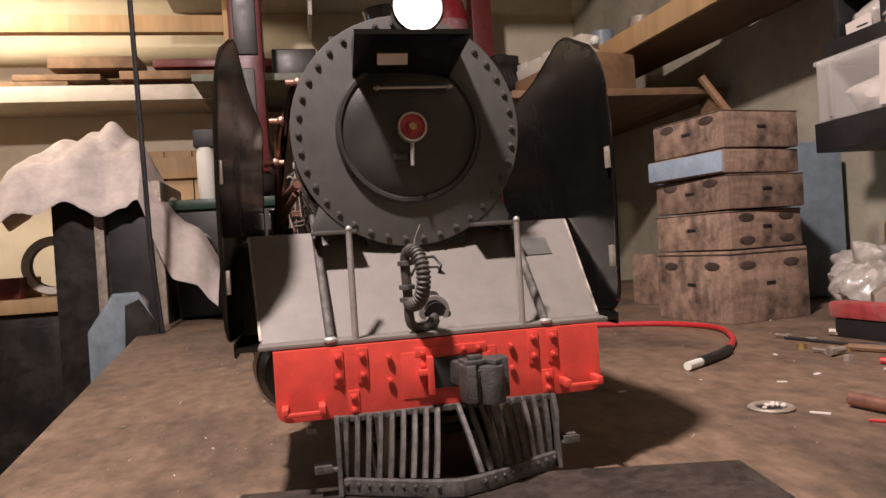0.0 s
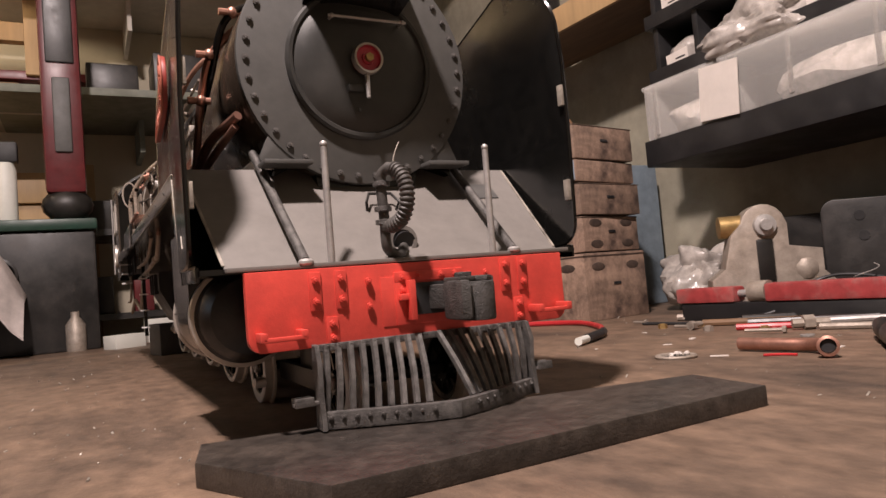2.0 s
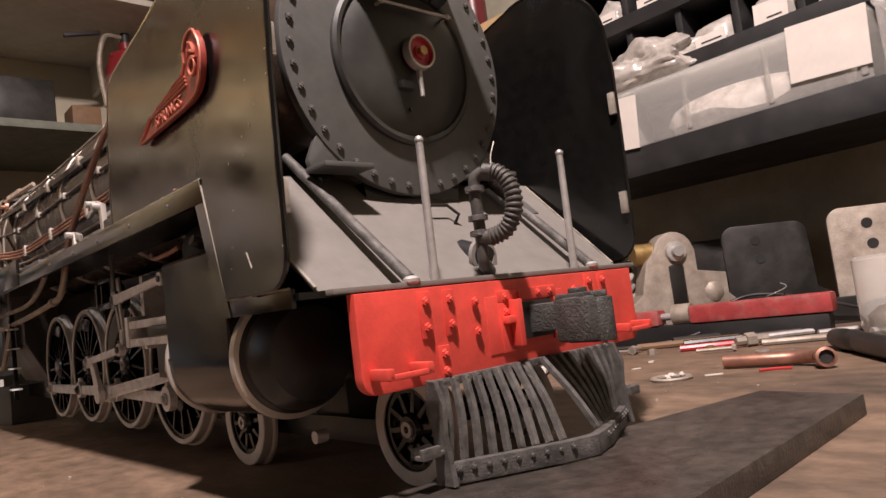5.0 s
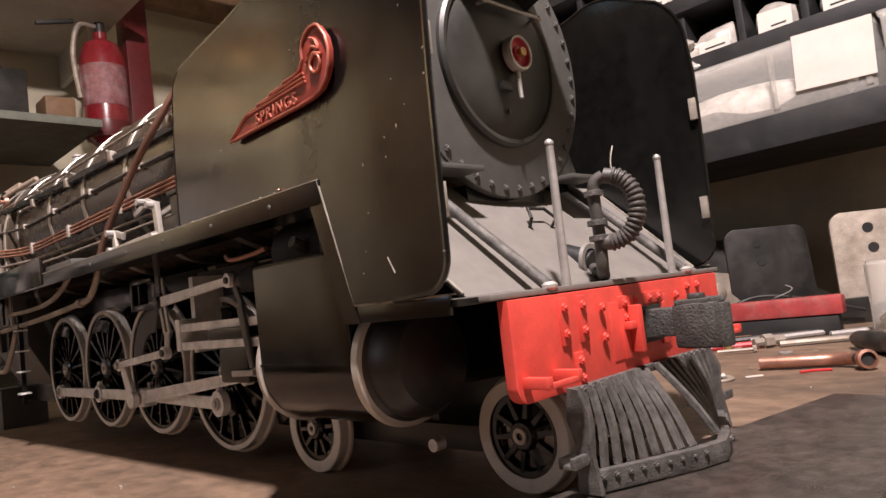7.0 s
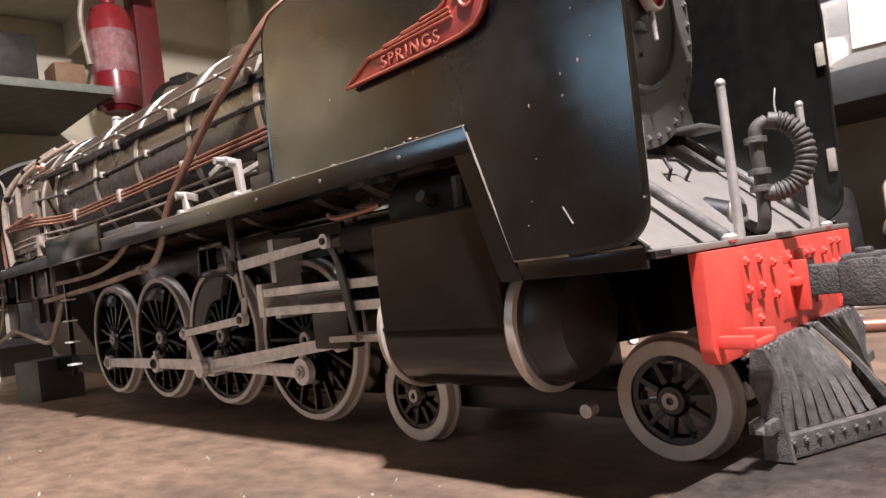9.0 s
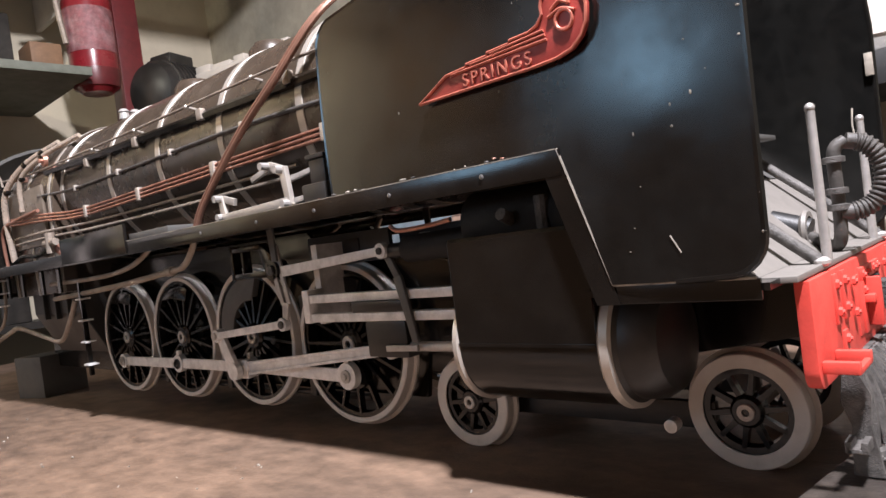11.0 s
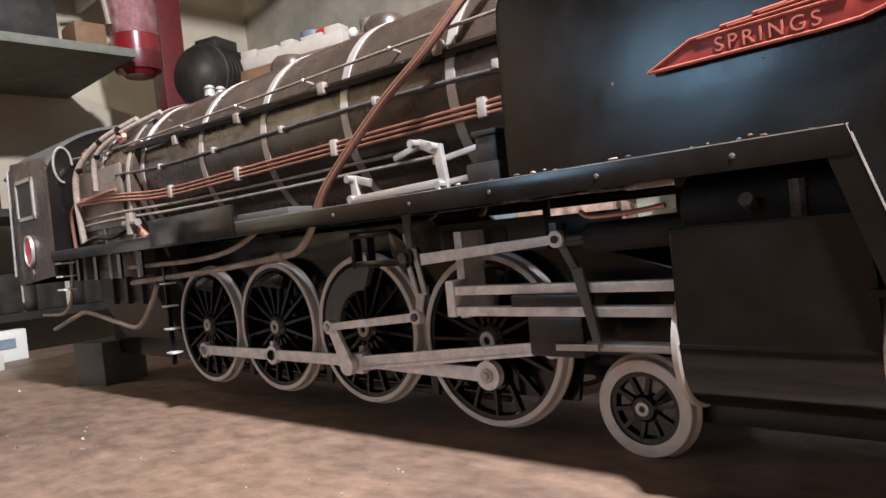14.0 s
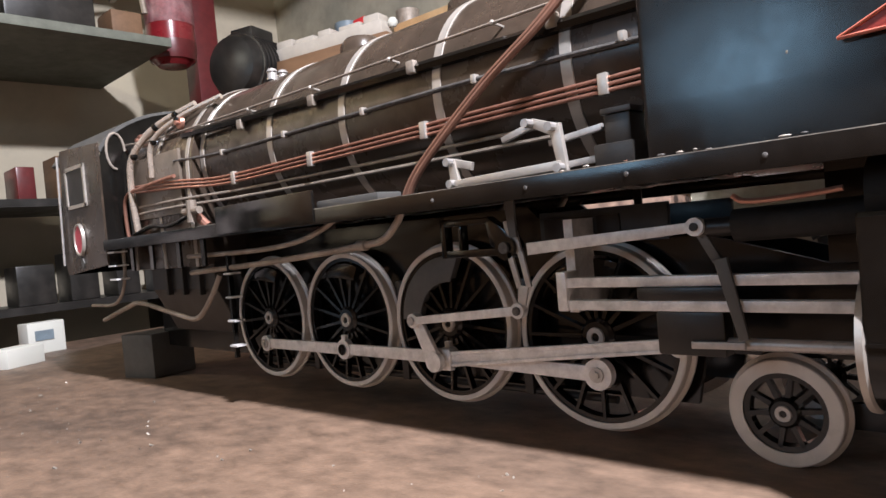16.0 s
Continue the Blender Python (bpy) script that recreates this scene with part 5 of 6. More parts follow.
# castings and tools at the back of the bench
cast = thing("iron_casting", "pale grey iron casting with a bolted boss", "casting", (1.13, 0.485, 0), -38)
cast.scale = (1.25, 1.25, 1.24)
out = [(-0.11, 0), (0.11, 0), (0.11, 0.05), (0.085, 0.075), (0.085, 0.115), (0.03, 0.125), (0.03, 0.165)] + arc(-0.012, 0.165, 0.04, 10, 170, 8) + [(-0.07, 0.15), (-0.085, 0.09), (-0.11, 0.07)]
part("body", prism(B(), out, "y", -0.025, 0.025, 0.006), CAST, cast)
part("boss", lathe(B(), [(0.0, -0.042), (0.01, -0.042), (0.012, -0.034), (0.019, -0.033), (0.021, -0.024)], (-0.01, 0, 0.165), "y", 20), STEEL, cast)
part("brass_bush", cyl(B(), (-0.085, 0.0, 0.168), (-0.035, 0.0, 0.168), 0.021, n=20), BRASS, cast, "worn brass bush")
part("slot", box(B(), (-0.028, -0.028, 0.06), (0.002, -0.02, 0.14), 0.006), MACHINE, cast)
part("lug", ball(B(), (0.055, -0.02, 0.08), 0.022, (1, 0.6, 1)), CAST, cast)


def motor_plate(at, turn, mat, label):
    m = thing("motor_bracket", label, "bracket", at, turn, group="metal brackets at the wall")
    o = arc(0.065, 0.175, 0.03, 0, 80, 5) + arc(-0.065, 0.18, 0.03, 100, 180, 5) + [(-0.095, 0.02), (-0.12, 0.0), (0.125, 0.0), (0.125, 0.03), (0.1, 0.045)]
    part("plate", prism(B(), o, "y", -0.006, 0.006, 0.002), mat, m)
    for x, z in ((-0.02, 0.17), (-0.015, 0.125)):
        part("bolt_hole", cyl(B(), (x, -0.0075, z), (x, 0.007, z), 0.011, n=16), RACK, m)
    part("motor_body", cyl(B(), (0.0, 0.008, 0.08), (0.0, 0.16, 0.08), 0.06, n=28), mat, m)
    part("base", box(B(), (-0.12, -0.02, -0.037), (0.125, 0.14, 0.0195), 0.003), MACHINE, m)
    return m


motor_plate((1.262, 0.325, 0.037), -55, MACHINE, "black steel bracket plate with two bolt holes")
motor_plate((1.265, 0.085, 0.037), -62, CAST, "grey steel bracket plate with two bolt holes")
solid("machine_block", box(B(), (-0.1, -0.14, 0), (0.1, 0.14, 0.235), 0.012), MACHINE, "dark oily machine block behind the brackets", "machine part", (1.5, 0.52, 0), 20)
solid("cloth_bag", crumple((0.2, 0.2, 0.2), 2, 0.5, 5), BAGGED, "crumpled dusty plastic bag against the wall", "bag", (1.33, 0.86, 0))
jar = thing("plastic_jar", "cloudy plastic jar with metal bits inside", "jar", (0.97, 0.0, 0))
part("jar_body", lathe(B(), [(0, 0.002), (0.05, 0.002), (0.055, 0.01), (0.055, 0.13), (0.05, 0.137), (0.052, 0.132)], (0, 0, 0), "z", 24), CLEAR, jar)
part("contents", crumple((0.08, 0.08, 0.05), 6), CAST, jar).location = (0, 0, 0.004)
tool = thing("long_red_tool", "long red plastic handled tool with a brass collar", "tool", (0.995, 0.36, 0.0), -84)
part("case", box(B(), (-0.03, -0.022, 0.04), (0.25, 0.022, 0.078), 0.006), DUSTYRED, tool, "red plastic case")
part("case_end", box(B(), (-0.25, -0.022, 0.04), (-0.1, 0.022, 0.074), 0.006), DUSTYRED, tool)
part("collar", cyl(B(), (-0.07, 0, 0.06), (-0.03, 0, 0.06), 0.024, n=16), CAST, tool)
part("shaft", cyl(B(), (-0.1, 0, 0.058), (-0.07, 0, 0.058), 0.008, n=12), STEEL, tool)
part("foot_strip", box(B(), (-0.24, -0.018, 0), (0.24, 0.018, 0.04), 0.004), RACK, tool)
for k, (x, y, a, ln, r, m, lab) in enumerate([(0.9, 0.36, -60, 0.2, 0.007, OLDWOOD, "thin brown wooden rod"), (0.96, 0.2, -48, 0.16, 0.006, STEEL, "bright steel rod"), (0.93, 0.26, -55, 0.22, 0.0075, MACHINE, "dark steel rod"),
                                              (0.86, 0.12, -66, 0.13, 0.006, CAST, "grey metal rod"), (1.02, 0.05, -50, 0.2, 0.006, STEEL, "bright steel rod"), (0.83, 0.27, -58, 0.12, 0.006, SIGNAL, "red plastic pen"),
                                              (1.0, 0.32, -40, 0.24, 0.009, MACHINE, "black round bar"), (1.05, 0.5, -50, 0.3, 0.008, CAST, "dusty metal bar"), (0.98, -0.02, -35, 0.16, 0.007, STEEL, "bright spanner shank")]):
    v = Vector((math.cos(radians(a)), math.sin(radians(a)), 0)) * ln / 2
    solid("loose_rod", tube(B(), [-v, -v * 0.8, v * 0.8, v], r, 8), m, lab + " lying on the bench", "rod", (x, y, r), group="loose rods on the bench")
fit_bm = cyl(cyl(B(), (-0.03, 0, 0.012), (0.03, 0, 0.012), 0.008, n=8), (-0.012, 0, 0.012), (0.006, 0, 0.012), 0.0135, n=6)
solid("pipe_fitting", fit_bm, CAST, "dull brass pipe fitting lying on the bench", "fitting", (0.84, 0.2, 0), -40)
solid("pipe_fitting", cyl(cyl(B(), (-0.02, 0, 0.009), (0.02, 0, 0.009), 0.006, n=8), (-0.02, 0, 0.009), (-0.006, 0, 0.009), 0.009, n=6), CAST, "small grey pipe fitting on the bench", "fitting", (0.8, 0.42, 0), 12)

rnd = random.Random(31)
for k in range(16):
    x, y = rnd.uniform(0.74, 1.02), rnd.uniform(0.08, 0.62)
    if k % 3 == 0:
        solid("steel_washer", lathe(B(), [(0.005, 0), (0.011, 0), (0.011, 0.0025), (0.005, 0.0025), (0.005, 0)], (0, 0, 0), "z", 18), STEEL, "small bright steel washer lying among the tools", "washer", (x, y, 0.0005), group="loose hardware on the bench")
    elif k % 3 == 1:
        solid("hex_nut", cyl(cyl(B(), (0, 0, 0), (0, 0, 0.009), 0.0095, n=6), (0, 0, 0.009), (0, 0, 0.0105), 0.006, n=12), (CAST, BRASS, IRON)[k % 2], "dull hexagon nut lying among the tools", "nut", (x, y, 0), rnd.uniform(0, 60), group="loose hardware on the bench")
    else:
        ln = rnd.uniform(0.03, 0.07)
        screw = cyl(cyl(B(), (-ln, 0, 0.0065), (0, 0, 0.0065), 0.0032, n=8), (0, 0, 0.0065), (0.006, 0, 0.0065), 0.0065, n=6)
        solid("loose_bolt", screw, (STEEL, IRON, CAST)[k % 3], "short steel bolt lying among the tools", "bolt", (x, y, 0), rnd.uniform(-90, 90), group="loose hardware on the bench")
for x, y, a in ((0.34, 0.33, 20), (0.72, 0.48, 70), (0.58, 0.28, -30), (0.64, 0.02, 10)):
    solid("paper_scrap", box(B(), (-0.007, -0.003, 0), (0.007, 0.003, 0.001)), PAPER, "tiny white paper scrap on the bench", "scrap", (x, y, 0), a, group="paper scraps on the bench", soft=0)

# bent copper tube, washer, punch, cable
bm = tube(B(), curve([(0.555, 0.115, 0.011), (0.565, 0.06, 0.011), (0.575, 0.02, 0.011), (0.562, -0.012, 0.013), (0.535, -0.032, 0.0155)], 8), 0.009, 14, caps=False)
tub = solid("bent_tube", bm, COPPER, "short bent tarnished copper tube lying on the bench", "tube")
part("tube_end", lathe(B(), [(0.0095, 0), (0.013, 0.001), (0.013, 0.012), (0.0095, 0.013)], (0, 0, 0), "x", 16), COPPER, tub).matrix_basis = pose(0.535, -0.032, 0.0155, 0, 8, 35)
part("tube_bore", tube(B(), curve([(0.562, -0.012, 0.013), (0.538, -0.0295, 0.0153)], 3), 0.0085, 12), RACK, tub)
disc = thing("flange_disc", "pale metal flange disc heaped with white crumbs", "disc", (0.462, 0.148, 0))
part("ring", lathe(B(), [(0.02, 0.0), (0.028, 0.0), (0.029, 0.003), (0.027, 0.005), (0.02, 0.0045), (0.019, 0.002)], (0, 0, 0), "z", 36), CAST, disc)
part("plate", cyl(B(), (0, 0, 0.0005), (0, 0, 0.002), 0.0205, n=28), MACHINE, disc)
rnd = random.Random(2)
for k in range(9):
    r = rnd.uniform(0.002, 0.005)
    part("crumb", ball(B(), (rnd.uniform(-0.012, 0.012), rnd.uniform(-0.012, 0.012), 0.002 + r * 0.8), r, (1, rnd.uniform(0.6, 1.4), 0.8), 6), PAPER, disc)
solid("white_strip", box(B(), (-0.012, -0.0025, 0), (0.012, 0.0025, 0.0015)), PAPER, "small white plastic strip on the bench", "scrap", (0.5, 0.105, 0), -50, soft=0)
solid("red_wire_piece", tube(B(), curve([(0.52, 0.05, 0.002), (0.535, 0.035, 0.002), (0.54, 0.015, 0.002)], 4), 0.0018, 6), SIGNAL, "short red wire offcut on the bench", "wire")
solid("centre_punch", lathe(B(), [(0, -0.09), (0.005, -0.088), (0.014, -0.06), (0.0165, -0.02), (0.0165, 0.03), (0.0145, 0.035), (0.0145, 0.045), (0.0165, 0.05), (0.0165, 0.28), (0.012, 0.285), (0, 0.286)], (0, 0, 0), "y", 18), MACHINE, "dark thick steel punch lying on the bench", "tool", (0.71, -0.005, 0.0165), 126)
solid("steel_ring", lathe(B(), [(0.006, 0), (0.011, 0), (0.011, 0.002), (0.006, 0.002), (0.006, 0)], (0.6, -0.09, 0), "z", 20), STEEL, "small steel ring lying on the bench", "ring")
solid("white_chip", box(B(), (-0.006, -0.004, 0), (0.006, 0.004, 0.002)), PAPER, "white scrap lying on the bench", "scrap", (0.66, 0.3, 0), 20, soft=0)
cable = solid("red_cable", tube(B(), curve([(0.46, 1.1, 0.007), (0.55, 1.08, 0.007), (0.63, 1.05, 0.007), (0.77, 0.96, 0.007), (0.82, 0.82, 0.007), (0.755, 0.66, 0.007), (0.66, 0.535, 0.008)], 8), 0.0065, 10), SIGNAL, "thick red cable with a black plug lying on the bench", "cable")
part("plug", tube(B(), [(0.665, 0.54, 0.008), (0.62, 0.495, 0.009), (0.545, 0.445, 0.009)], 0.009, 10), RACK, cable, "black plug")
part("plug_tip", cyl(B(), (0.545, 0.445, 0.009), (0.505, 0.42, 0.009), 0.0075, n=10), WHITE, cable)
solid("black_cable", tube(B(), curve([(0.85, 0.62, 0.004), (0.9, 0.47, 0.004), (0.98, 0.37, 0.02), (1.06, 0.33, 0.075), (1.1, 0.25, 0.08), (1.2, 0.12, 0.03)], 8), 0.0035, 8), RACK, "thin black cable looped over the tools", "cable")
solid("curled_swarf", tube(B(), curve([(1.1 + 0.03 * math.cos(a * 0.9), 0.25 + 0.02 * math.sin(a * 0.9), 0.06 + 0.006 * a) for a in range(8)], 4), 0.0012, 5), STEEL, "curl of bright swarf on the tools", "swarf")

# packets and props behind the engine
jack = solid("jack_block", box(B(), (-0.05, -0.05, 0), (0.05, 0.05, 0.09), 0.003), SOOT, "grey metal block propping the engine's rear", "block", (-0.06, 1.58, 0), 12)
pk = thing("white_packet", "white cardboard packet lying on the bench", "packet", (-0.02, 2.5, 0), 10)
part("carton", box(B(), (-0.05, -0.03, 0), (0.06, 0.03, 0.095), 0.003), WHITE, pk)
part("print_bar", box(B(), (-0.03, -0.0325, 0.04), (0.025, -0.031, 0.07)), STEELBLUE, pk, "", 0)
solid("white_box", box(B(), (-0.06, -0.04, 0), (0.06, 0.04, 0.05), 0.003), WHITE, "small white box lying on the bench", "box", (-0.16, 2.24, 0), 30)

# ---- background, left: wall shelf, pine panel, machines ----
panel = thing("pine_door", "light pine boarded door panel in the back wall", "door", (-0.85, 3.46, -0.9))
for k in range(8):
    part("board", box(B(), (-0.62 + 0.15 * k, -0.02, 0), (-0.475 + 0.15 * k, 0.02, 1.78), 0.004), PINE, panel)
for z in (1.62, 0.9):
    part("ledge", box(B(), (-0.62, -0.05, z), (0.575, -0.02, z + 0.12), 0.004), PINE, panel)
part("frame_post", box(B(), (0.55, -0.04, 0), (0.64, 0.03, 1.82), 0.004), PINE, panel)
ws = thing("wall_shelf", "pale shelf board on the back wall stacked with timber", "shelf", (-0.9, 3.3, 1.1))
part("shelf_board", box(B(), (-0.9, -0.2, 0), (0.48, 0.2, 0.06), 0.004), PALE, ws)
part("shelf_front", box(B(), (-0.9, -0.215, -0.01), (0.48, -0.2, 0.07), 0.004), PALE, ws)
rnd = random.Random(8)
for k in range(7):
    x = -1.7 + 0.17 * k
    ln = rnd.uniform(0.35, 0.7)
    solid("timber_offcut", box(B(), (0, -0.12, 0), (ln, 0.1, rnd.uniform(0.03, 0.06)), 0.003), rnd.choice([PINE, OLDWOOD, PALE, MAROON]), "sawn timber offcut lying on the wall shelf", "timber", (x, 3.3, 1.16 + 0.062 * (k % 3)), group="timber on the wall shelf")
rackw = thing("timber_rack", "pine timber rack fixed above the wall shelf", "rack", (-0.9, 3.35, 1.3))
part("upright", box(B(), (0.42, -0.2, 0.0), (0.5, -0.12, 1.25), 0.003), PINE, rackw)
for z in (0.16, 0.5):
    part("cross_bar", box(B(), (-0.9, -0.2, z), (0.42, -0.14, z + 0.09), 0.003), PINE, rackw)
part("strut", box(B(), (-0.04, -0.03, -0.42), (0.04, 0.03, 0.42), 0.003, pose(0.66, -0.1, 0.55, 0, 24, 0)), OLDWOOD, rackw)
for y in (1.6, 2.4, 3.2):
    solid("roof_beam", box(B(), (-2.6, y, 1.95), (1.65, y + 0.08, 2.12), 0.004), OLDWOOD, "dark timber roof beam", "beam", kind="structure")
ps = thing("tool_case", "tall black machine case with a pale front frame", "machine", (-0.9, 2.5, -0.9))
part("case", box(B(), (-0.2, -0.2, 0.0), (0.22, 0.25, 1.48), 0.01), MACHINE, ps)
for x in (-0.02, 0.2):
    part("front_rail", box(B(), (x - 0.018, -0.23, 0.75), (x + 0.018, -0.2, 1.48), 0.004), CAST, ps)
part("dial_panel", box(B(), (0.01, -0.215, 0.85), (0.18, -0.2, 1.42), 0.003), RACK, ps)
part("dial", lathe(B(), [(0.0, -0.23), (0.05, -0.23), (0.055, -0.215)], (0.09, 0, 0.98), "y", 24), CAST, ps)
cl = B()
bmesh.ops.create_grid(cl, x_segments=90, y_segments=60, size=0.5)
for v in cl.verts:
    u, w = v.co.x * 0.95, v.co.y * 0.62
    p = Vector((u, w, 0))
    fall = max(0, u - 0.2) * 1.5 + max(0, -0.3 - u) * 0.8
    heap = 0.22 * math.exp(-((u + 0.02) / 0.26) ** 2) * math.exp(-((w - 0.02) / 0.22) ** 2)
    z = 0.452 + heap - fall + 0.07 * noise.noise(p * 6) + 0.055 * abs(noise.noise(Vector((u * 9, w * 4, 0)))) - 1.3 * max(0, -w - 0.2) - 0.12 * max(0, noise.noise(Vector((u * 5, 2, 0)))) * max(0, -w) * 6
    v.co = Vector((u, w + 0.05 * noise.noise(p * 5 + Vector((3, 1, 0))), z))
bmesh.ops.solidify(cl, geom=cl.faces[:], thickness=0.008)
solid("draped_cloth", cl, CLOTH, "crumpled pale cloth draped over the black machine case", "cloth", (-0.95, 2.48, 0.15))
solid("cable_drop", tube(B(), [(-0.68, 1.9, 2.59), (-0.67, 1.9, 1.2), (-0.655, 1.9, 0.3), (-0.62, 1.9, -0.2)], 0.009, 8), RACK, "black power cable hanging from the ceiling", "cable")
gm = thing("grinder_stand", "blue-grey metal machine housing standing beside the bench", "machine", (-0.78, 1.95, -0.9), 15)
gm.scale = (0.7, 0.7, 0.97)
part("housing", prism(B(), [(-0.15, 0.72), (0.15, 0.7), (0.17, 0.95), (0.09, 1.08), (-0.03, 1.08), (-0.15, 0.95)], "y", -0.12, 0.12, 0.01), STEELBLUE, gm)
part("side_guard", prism(B(), [(-0.0, 0.74), (0.17, 0.72), (0.165, 0.96), (0.085, 1.06), (0.02, 1.04)], "y", -0.14, -0.12, 0.004), MACHINE, gm)
for x in (-0.13, 0.13):
    part("leg", box(B(), (x - 0.02, -0.1, 0), (x + 0.02, 0.1, 0.72)), MACHINE, gm, "", 0)
solid("low_table", box(B(), (-0.55, -0.3, 0.0), (0.3, 0.3, 0.06), 0.004), PINE, "low pine shelf with a worn orange edge", "shelf", (-1.35, 2.75, 0.075), kind="structure")
# added black block: stands in for the darkness below the shelf
low = thing("dark_filler", "added black block filling the dark space below the low pine shelf", "cabinet", (-1.35, 2.75, -0.9))
part("carcass", box(B(), (-0.52, -0.27, 0.0), (0.28, 0.27, 0.9745), 0.01), MACHINE, low)
for x in (-0.5, -0.1):
    leaf = part("cabinet_door", box(B(), (x, -0.285, 0.05), (x + 0.37, -0.27, 0.92), 0.004), MACHINE, low)
    part("door_pull", box(B(), (x + 0.32, -0.3, 0.5), (x + 0.335, -0.285, 0.62), 0.003), CAST, leaf)
part("kick_board", box(B(), (-0.52, -0.29, 0.0), (0.28, -0.27, 0.04), 0.003), PINE, low)
bm = lathe(B(), [(0.09, -0.02), (0.12, -0.03), (0.13, 0), (0.12, 0.03), (0.09, 0.02)], (0, 0, 0.13), "y", 28)
solid("cable_reel", bm, PALE, "round pale grey cable reel standing on the low shelf", "cable reel", (-1.2, 2.6, 0.136))
solid("red_crate", box(B(), (-0.2, -0.12, 0), (0.2, 0.12, 0.09), 0.006), MAROON, "dull red crate standing on the low shelf", "crate", (-1.5, 2.62, 0.1355))

dp = thing("drill_press", "maroon and black drill press with a green table", "drill press", (-0.325, 2.52, 0))
part("column", box(B(), (-0.072, -0.05, 0.62), (0.072, 0.09, 1.75), 0.02), MAROON, dp, "dark maroon column")
part("slot_plate", box(B(), (-0.032, -0.062, 0.78), (0.03, -0.05, 1.08), 0.008), SOOT, dp)
part("upper_plate", box(B(), (-0.05, -0.06, 1.14), (0.05, -0.05, 1.7), 0.006), MACHINE, dp)
part("table", box(B(), (-0.36, -0.12, 0.465), (0.1, 0.12, 0.51), 0.012), GREEN, dp, "green enamel table")
part("knuckle", ball(B(), (0.0, 0.0, 0.575), 0.085, (1.1, 0.8, 0.8), 16), MACHINE, dp)
part("stand", box(B(), (-0.34, -0.1, 0.0), (0.09, 0.1, 0.465), 0.012), MACHINE, dp)
part("feed_wheel", lathe(B(), [(0.06, -0.008), (0.068, -0.006), (0.068, 0.006), (0.06, 0.008), (0.06, -0.008)], (-0.24, -0.13, 0.3), "y", 28), MACHINE, dp)
solid("white_bottle", lathe(B(), [(0, 0), (0.035, 0), (0.035, 0.1), (0.015, 0.13), (0.015, 0.15), (0, 0.15)], (0, 0, 0), "z", 20), CAST, "small dull grey bottle standing on the bench", "bottle", (-0.32, 2.4, 0))
bottle = thing("spray_bottle", "white spray bottle with a black cap on the drill table", "bottle", (-0.53, 2.5, 0.5105))
part("bottle_body", lathe(B(), [(0, 0), (0.036, 0), (0.038, 0.01), (0.038, 0.2), (0.03, 0.23), (0, 0.23)], (0, 0, 0), "z", 20), WHITE, bottle)
part("cap", box(B(), (-0.045, -0.03, 0.23), (0.045, 0.03, 0.31), 0.01), RACK, bottle, "black cap")

# ---- background, back right: extinguisher, shelf, oddments ----
ex = thing("fire_extinguisher", "red fire extinguisher hanging on its wall hook", "fire extinguisher", (0.7, 2.9, 1.06))
part("cylinder", lathe(B(), [(0, 0.0), (0.06, 0.004), (0.09, 0.03), (0.097, 0.07), (0.097, 0.4), (0.075, 0.47), (0.03, 0.5), (0.03, 0.53), (0, 0.53)], (0, 0, 0), "z", 36), EXTINGUISH, ex)
part("base_ring", lathe(B(), [(0.091, 0.025), (0.0985, 0.055), (0.0995, 0.1), (0.0975, 0.101)], (0, 0, 0), "z", 36), MAROON, ex)
part("paper_band", lathe(B(), [(0.0972, 0.17), (0.0985, 0.171), (0.0985, 0.36), (0.0972, 0.361)], (0, 0, 0), "z", 36), LABEL, ex, "faded printed label")
part("valve", cyl(B(), (0, 0, 0.53), (0, 0, 0.58), 0.022, n=12), RACK, ex)
part("lever", box(B(), (-0.13, -0.012, 0.57), (0.03, 0.012, 0.585), 0.003, pose(0, 0, 0, 0, -14, 0)), RACK, ex)
part("hose", tube(B(), curve([(-0.02, 0, 0.56), (-0.1, -0.02, 0.54), (-0.13, -0.02, 0.4), (-0.115, -0.03, 0.2)], 6), 0.012, 8), CAST, ex)
solid("pipe_column", box(B(), (-0.055, -0.055, -0.9), (0.055, 0.055, 2.6), 0.004), MAROON, "dark red painted post", "post", (0.9, 3.02, 0), kind="structure")
hs = thing("high_shelf", "pale grey shelf board high on the back wall", "shelf", (0.42, 3.05, 1.68))
part("board", box(B(), (-1.2, -0.4, 0), (0.38, 0.44, 0.03), 0.003), PALE, hs)
for x in (-0.45, 0.28):
    part("bracket", box(B(), (x, 0.0, -0.16), (x + 0.02, 0.44, 0.0)), PALE, hs, "", 0)
ms = thing("middle_shelf", "dull green shelf board with dark tins on the back wall", "shelf", (0.1, 3.1, 1.13))
part("board", box(B(), (-0.7, -0.36, -0.035), (0.52, 0.39, 0.0), 0.003), SHELFGREEN, ms)
for x in (-0.5, -0.1):
    part("bracket", box(B(), (x, 0.05, -0.2), (x + 0.025, 0.39, -0.035), 0.002), SHELFGREEN, ms)
for x, y, s3, m in ((0.2, 2.9, (0.3, 0.26, 0.19), MACHINE), (0.475, 2.86, (0.12, 0.14, 0.1), OLDWOOD), (-0.12, 2.95, (0.22, 0.2, 0.15), MACHINE)):
    solid("shelf_box", box(B(), (-s3[0] / 2, -s3[1] / 2, 0), (s3[0] / 2, s3[1] / 2, s3[2]), 0.01), m, "dark tin box standing on the middle shelf", "box", (x, y, 1.1305), group="tins on the middle shelf")
rs = thing("corner_shelf", "brown timber shelf in the corner piled with machine parts", "shelf", (1.2, 2.55, 0.8))
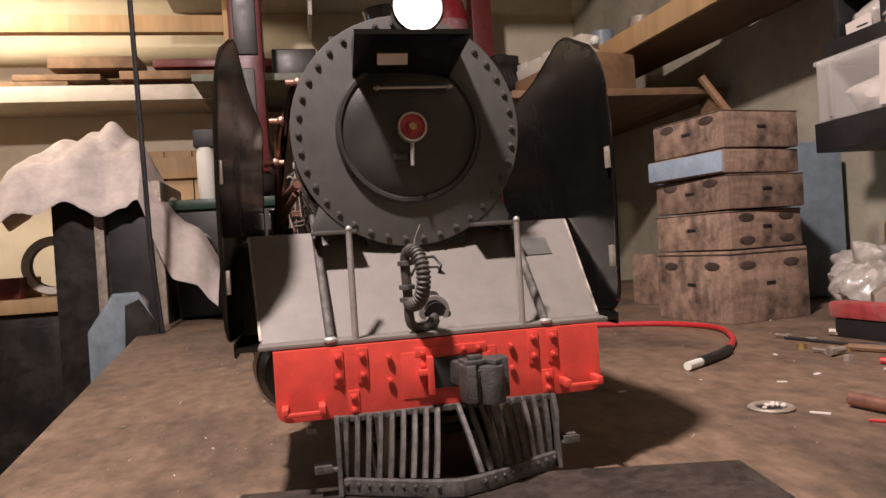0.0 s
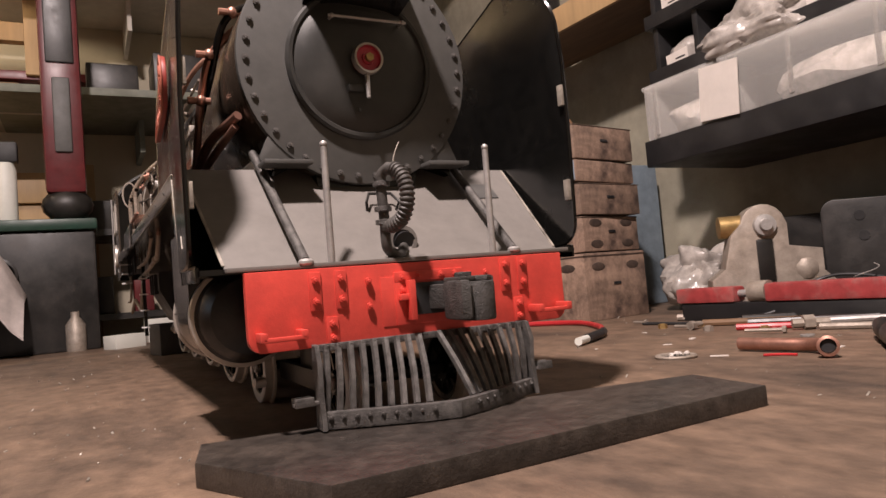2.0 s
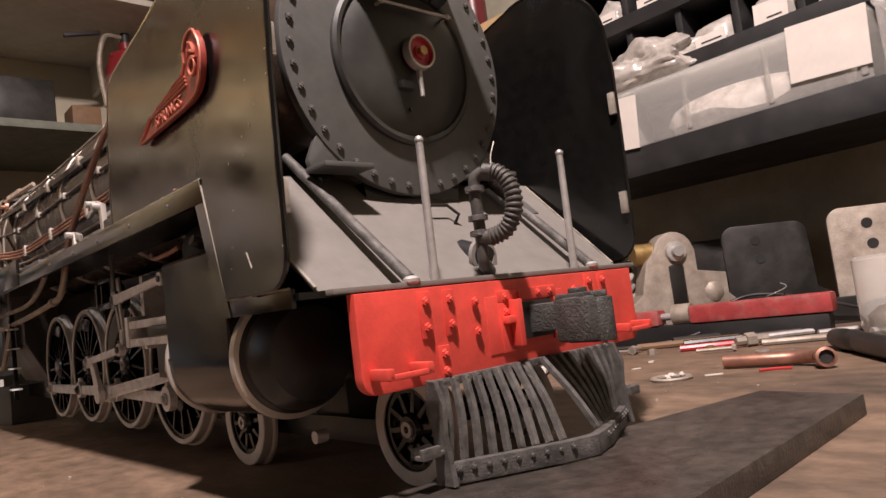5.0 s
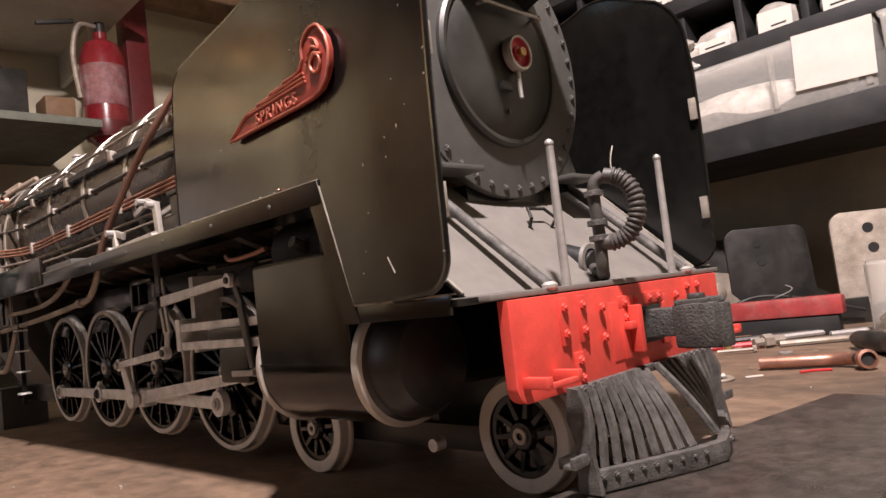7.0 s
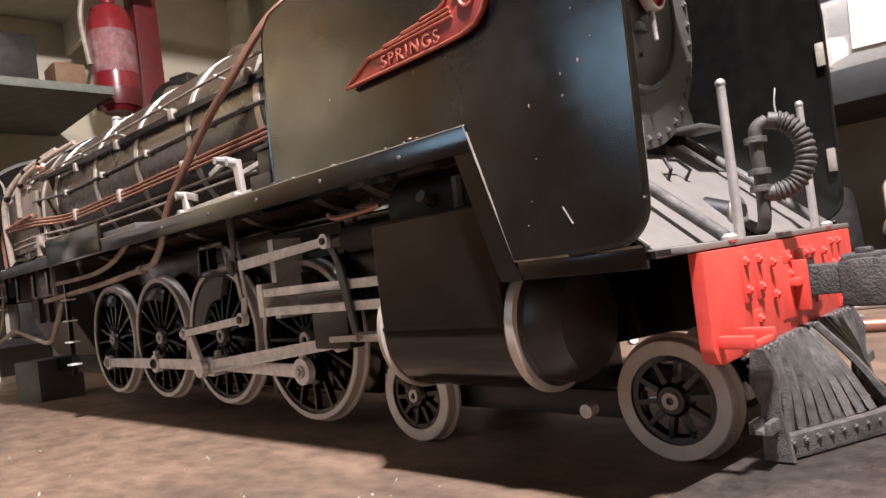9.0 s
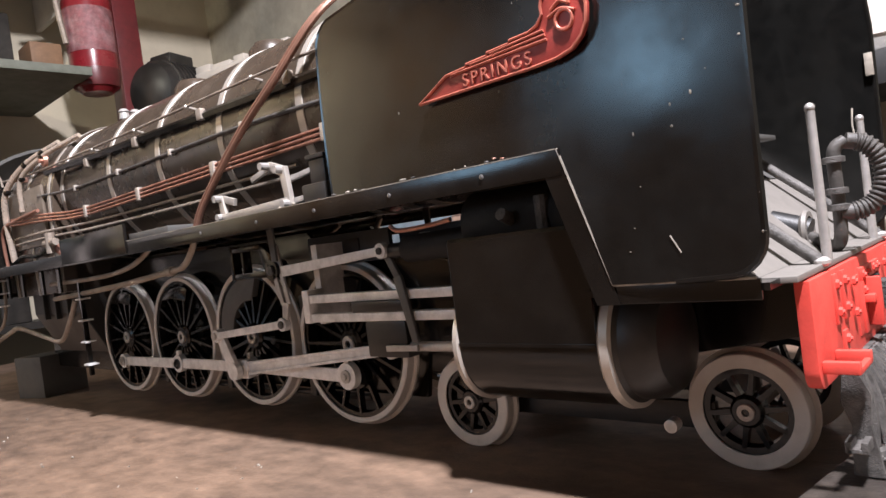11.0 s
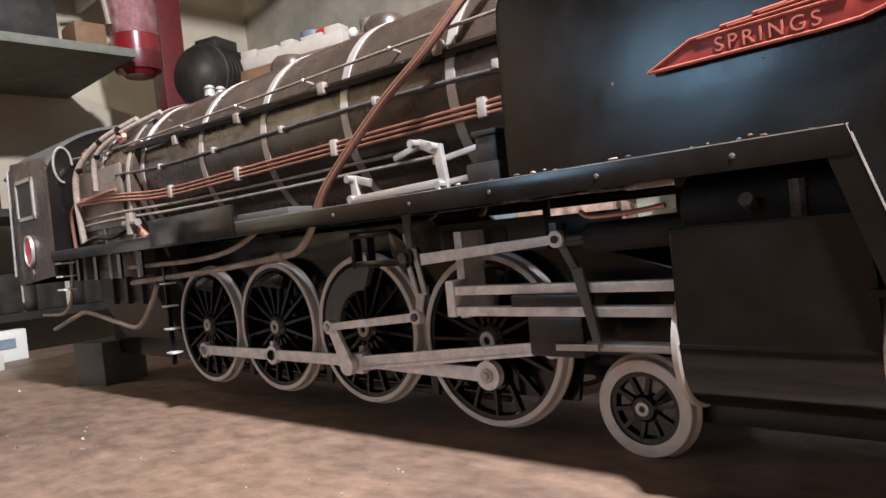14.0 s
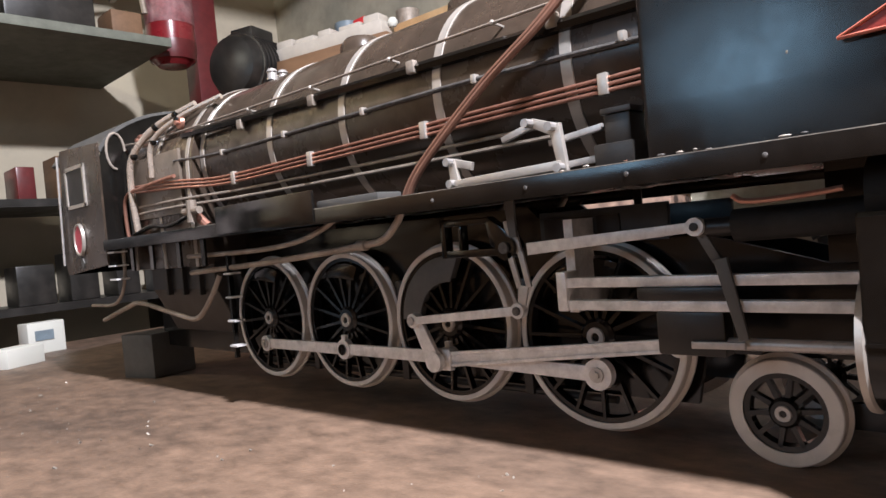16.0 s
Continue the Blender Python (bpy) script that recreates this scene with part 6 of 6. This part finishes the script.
part("board", box(B(), (-0.5, -0.65, 0), (0.43, 0.55, 0.03), 0.003), OLDWOOD, rs)
for x in (-0.48, 0.36):
    for y in (-0.62, 0.48):
        part("prop", box(B(), (x, y, -0.8), (x + 0.06, y + 0.06, 0.0)), OLDWOOD, rs, "", 0)
motor = thing("electric_motor", "oily black electric motor standing on the corner shelf", "motor", (0.86, 2.55, 0.8305), 18)
part("barrel", lathe(B(), [(0, -0.15), (0.06, -0.15), (0.11, -0.13), (0.125, -0.1), (0.125, 0.1), (0.11, 0.13), (0.06, 0.15), (0, 0.15)], (0, 0, 0.15), "x", 28), MACHINE, motor)
for k in range(-4, 5):
    part("fin", lathe(B(), [(0.124, -0.004), (0.134, -0.003), (0.134, 0.003), (0.124, 0.004)], (0.022 * k, 0, 0.15), "x", 28), MACHINE, motor)
part("terminal_box", box(B(), (-0.06, -0.06, 0.265), (0.07, 0.05, 0.31), 0.008), MACHINE, motor)
part("foot", box(B(), (-0.12, -0.11, 0.0), (0.12, 0.11, 0.04), 0.005), MACHINE, motor)
solid("carton", box(B(), (-0.12, -0.3, 0), (0.14, 0.3, 0.16), 0.006), OLDWOOD, "brown carton standing on the corner shelf", "box", (1.06, 2.24, 0.8305), 14)
tray = thing("grey_tray", "long pale grey metal casting lying on the carton", "casting", (1.0, 2.22, 0.992), 14)
part("bar", box(B(), (-0.045, -0.27, 0), (0.045, 0.27, 0.05), 0.008), PALE, tray)
for k, (y, w, h) in enumerate(((-0.22, 0.035, 0.03), (-0.12, 0.05, 0.018), (0.0, 0.03, 0.026), (0.1, 0.05, 0.02), (0.2, 0.04, 0.03))):
    part("lug", box(B(), (-0.035, y - w, 0.045), (0.03, y + w, 0.05 + h), 0.006), PALE, tray)
part("knob", ball(B(), (0.01, -0.285, 0.045), 0.02), WHITE, tray)
solid("red_tin", box(B(), (-0.035, -0.035, 0), (0.035, 0.035, 0.12), 0.006), SIGNAL, "small red tin standing on the carton", "tin", (1.12, 2.14, 0.9915))
sr = thing("tool_rack", "dark shelf unit crowded with tins at the back wall", "shelving", (0.15, 3.2, -0.9))
for z in (0.6, 1.0, 1.4):
    part("board", box(B(), (-0.45, -0.2, z), (0.6, 0.25, z + 0.03)), MACHINE, sr, "", 0)
for x in (-0.45, 0.57):
    part("upright", box(B(), (x, -0.2, 0), (x + 0.03, 0.25, 1.75)), MACHINE, sr, "", 0)
rnd = random.Random(21)
for k in range(12):
    w, h = rnd.uniform(0.06, 0.15), rnd.uniform(0.08, 0.22)
    solid("shelf_tin", box(B(), (-w / 2, -0.08, 0), (w / 2, 0.08, h), 0.006), rnd.choice([MACHINE, DUSK, OLDWOOD, MAROON, MACHINE, MACHINE]), "grubby tin standing on the dark shelf unit", "tin", (-0.2 + 0.17 * (k % 6), 3.12, (0.1305 if k < 6 else 0.5305)), group="tins on the shelf unit")

# ---- right wall: timber shelf, posters ----
tr = thing("timber_wall_shelf", "long brown timber shelf high along the side wall", "shelf", (1.45, 1.9, 1.02), 4)
part("board", box(B(), (-0.2, -1.0, 0), (0.15, 1.5, 0.035), 0.003), OLDWOOD, tr)
part("front_lip", box(B(), (-0.215, -1.0, -0.02), (-0.2, 1.5, 0.07), 0.003), PINE, tr)
for k, (y, r, h, m) in enumerate(((1.3, 0.05, 0.2, MAROON), (1.6, 0.06, 0.26, MACHINE), (2.2, 0.05, 0.16, CAST), (2.6, 0.06, 0.22, STEELBLUE))):
    solid("paint_tin", lathe(B(), [(0, 0), (r, 0), (r, h), (r * 0.94, h), (r * 0.94, h - 0.008), (0, h - 0.008)], (0, 0, 0), "z", 24), m, "old paint tin standing on the timber shelf", "tin", (1.42, y, 1.0555), group="tins on the timber shelf")
chest_thing = thing("blue_chest", "dusty blue-grey steel chest standing against the wall", "chest", (1.42, 1.55, 0))
part("carcass", box(B(), (-0.16, -0.3, 0), (0.16, 0.3, 0.5), 0.01), STEELBLUE, chest_thing)
for z in (0.05, 0.2, 0.35):
    front_face = part("drawer_front", box(B(), (-0.168, -0.28, z), (-0.158, 0.28, z + 0.13), 0.003), STEELBLUE, chest_thing)
    part("drawer_pull", box(B(), (-0.18, -0.06, z + 0.06), (-0.168, 0.06, z + 0.075), 0.002), MACHINE, front_face)
solid("card_box", box(B(), (-0.1, -0.14, 0), (0.1, 0.14, 0.17), 0.004), CARTON, "low brown box standing behind the stack", "box", (1.12, 1.45, 0), 20)
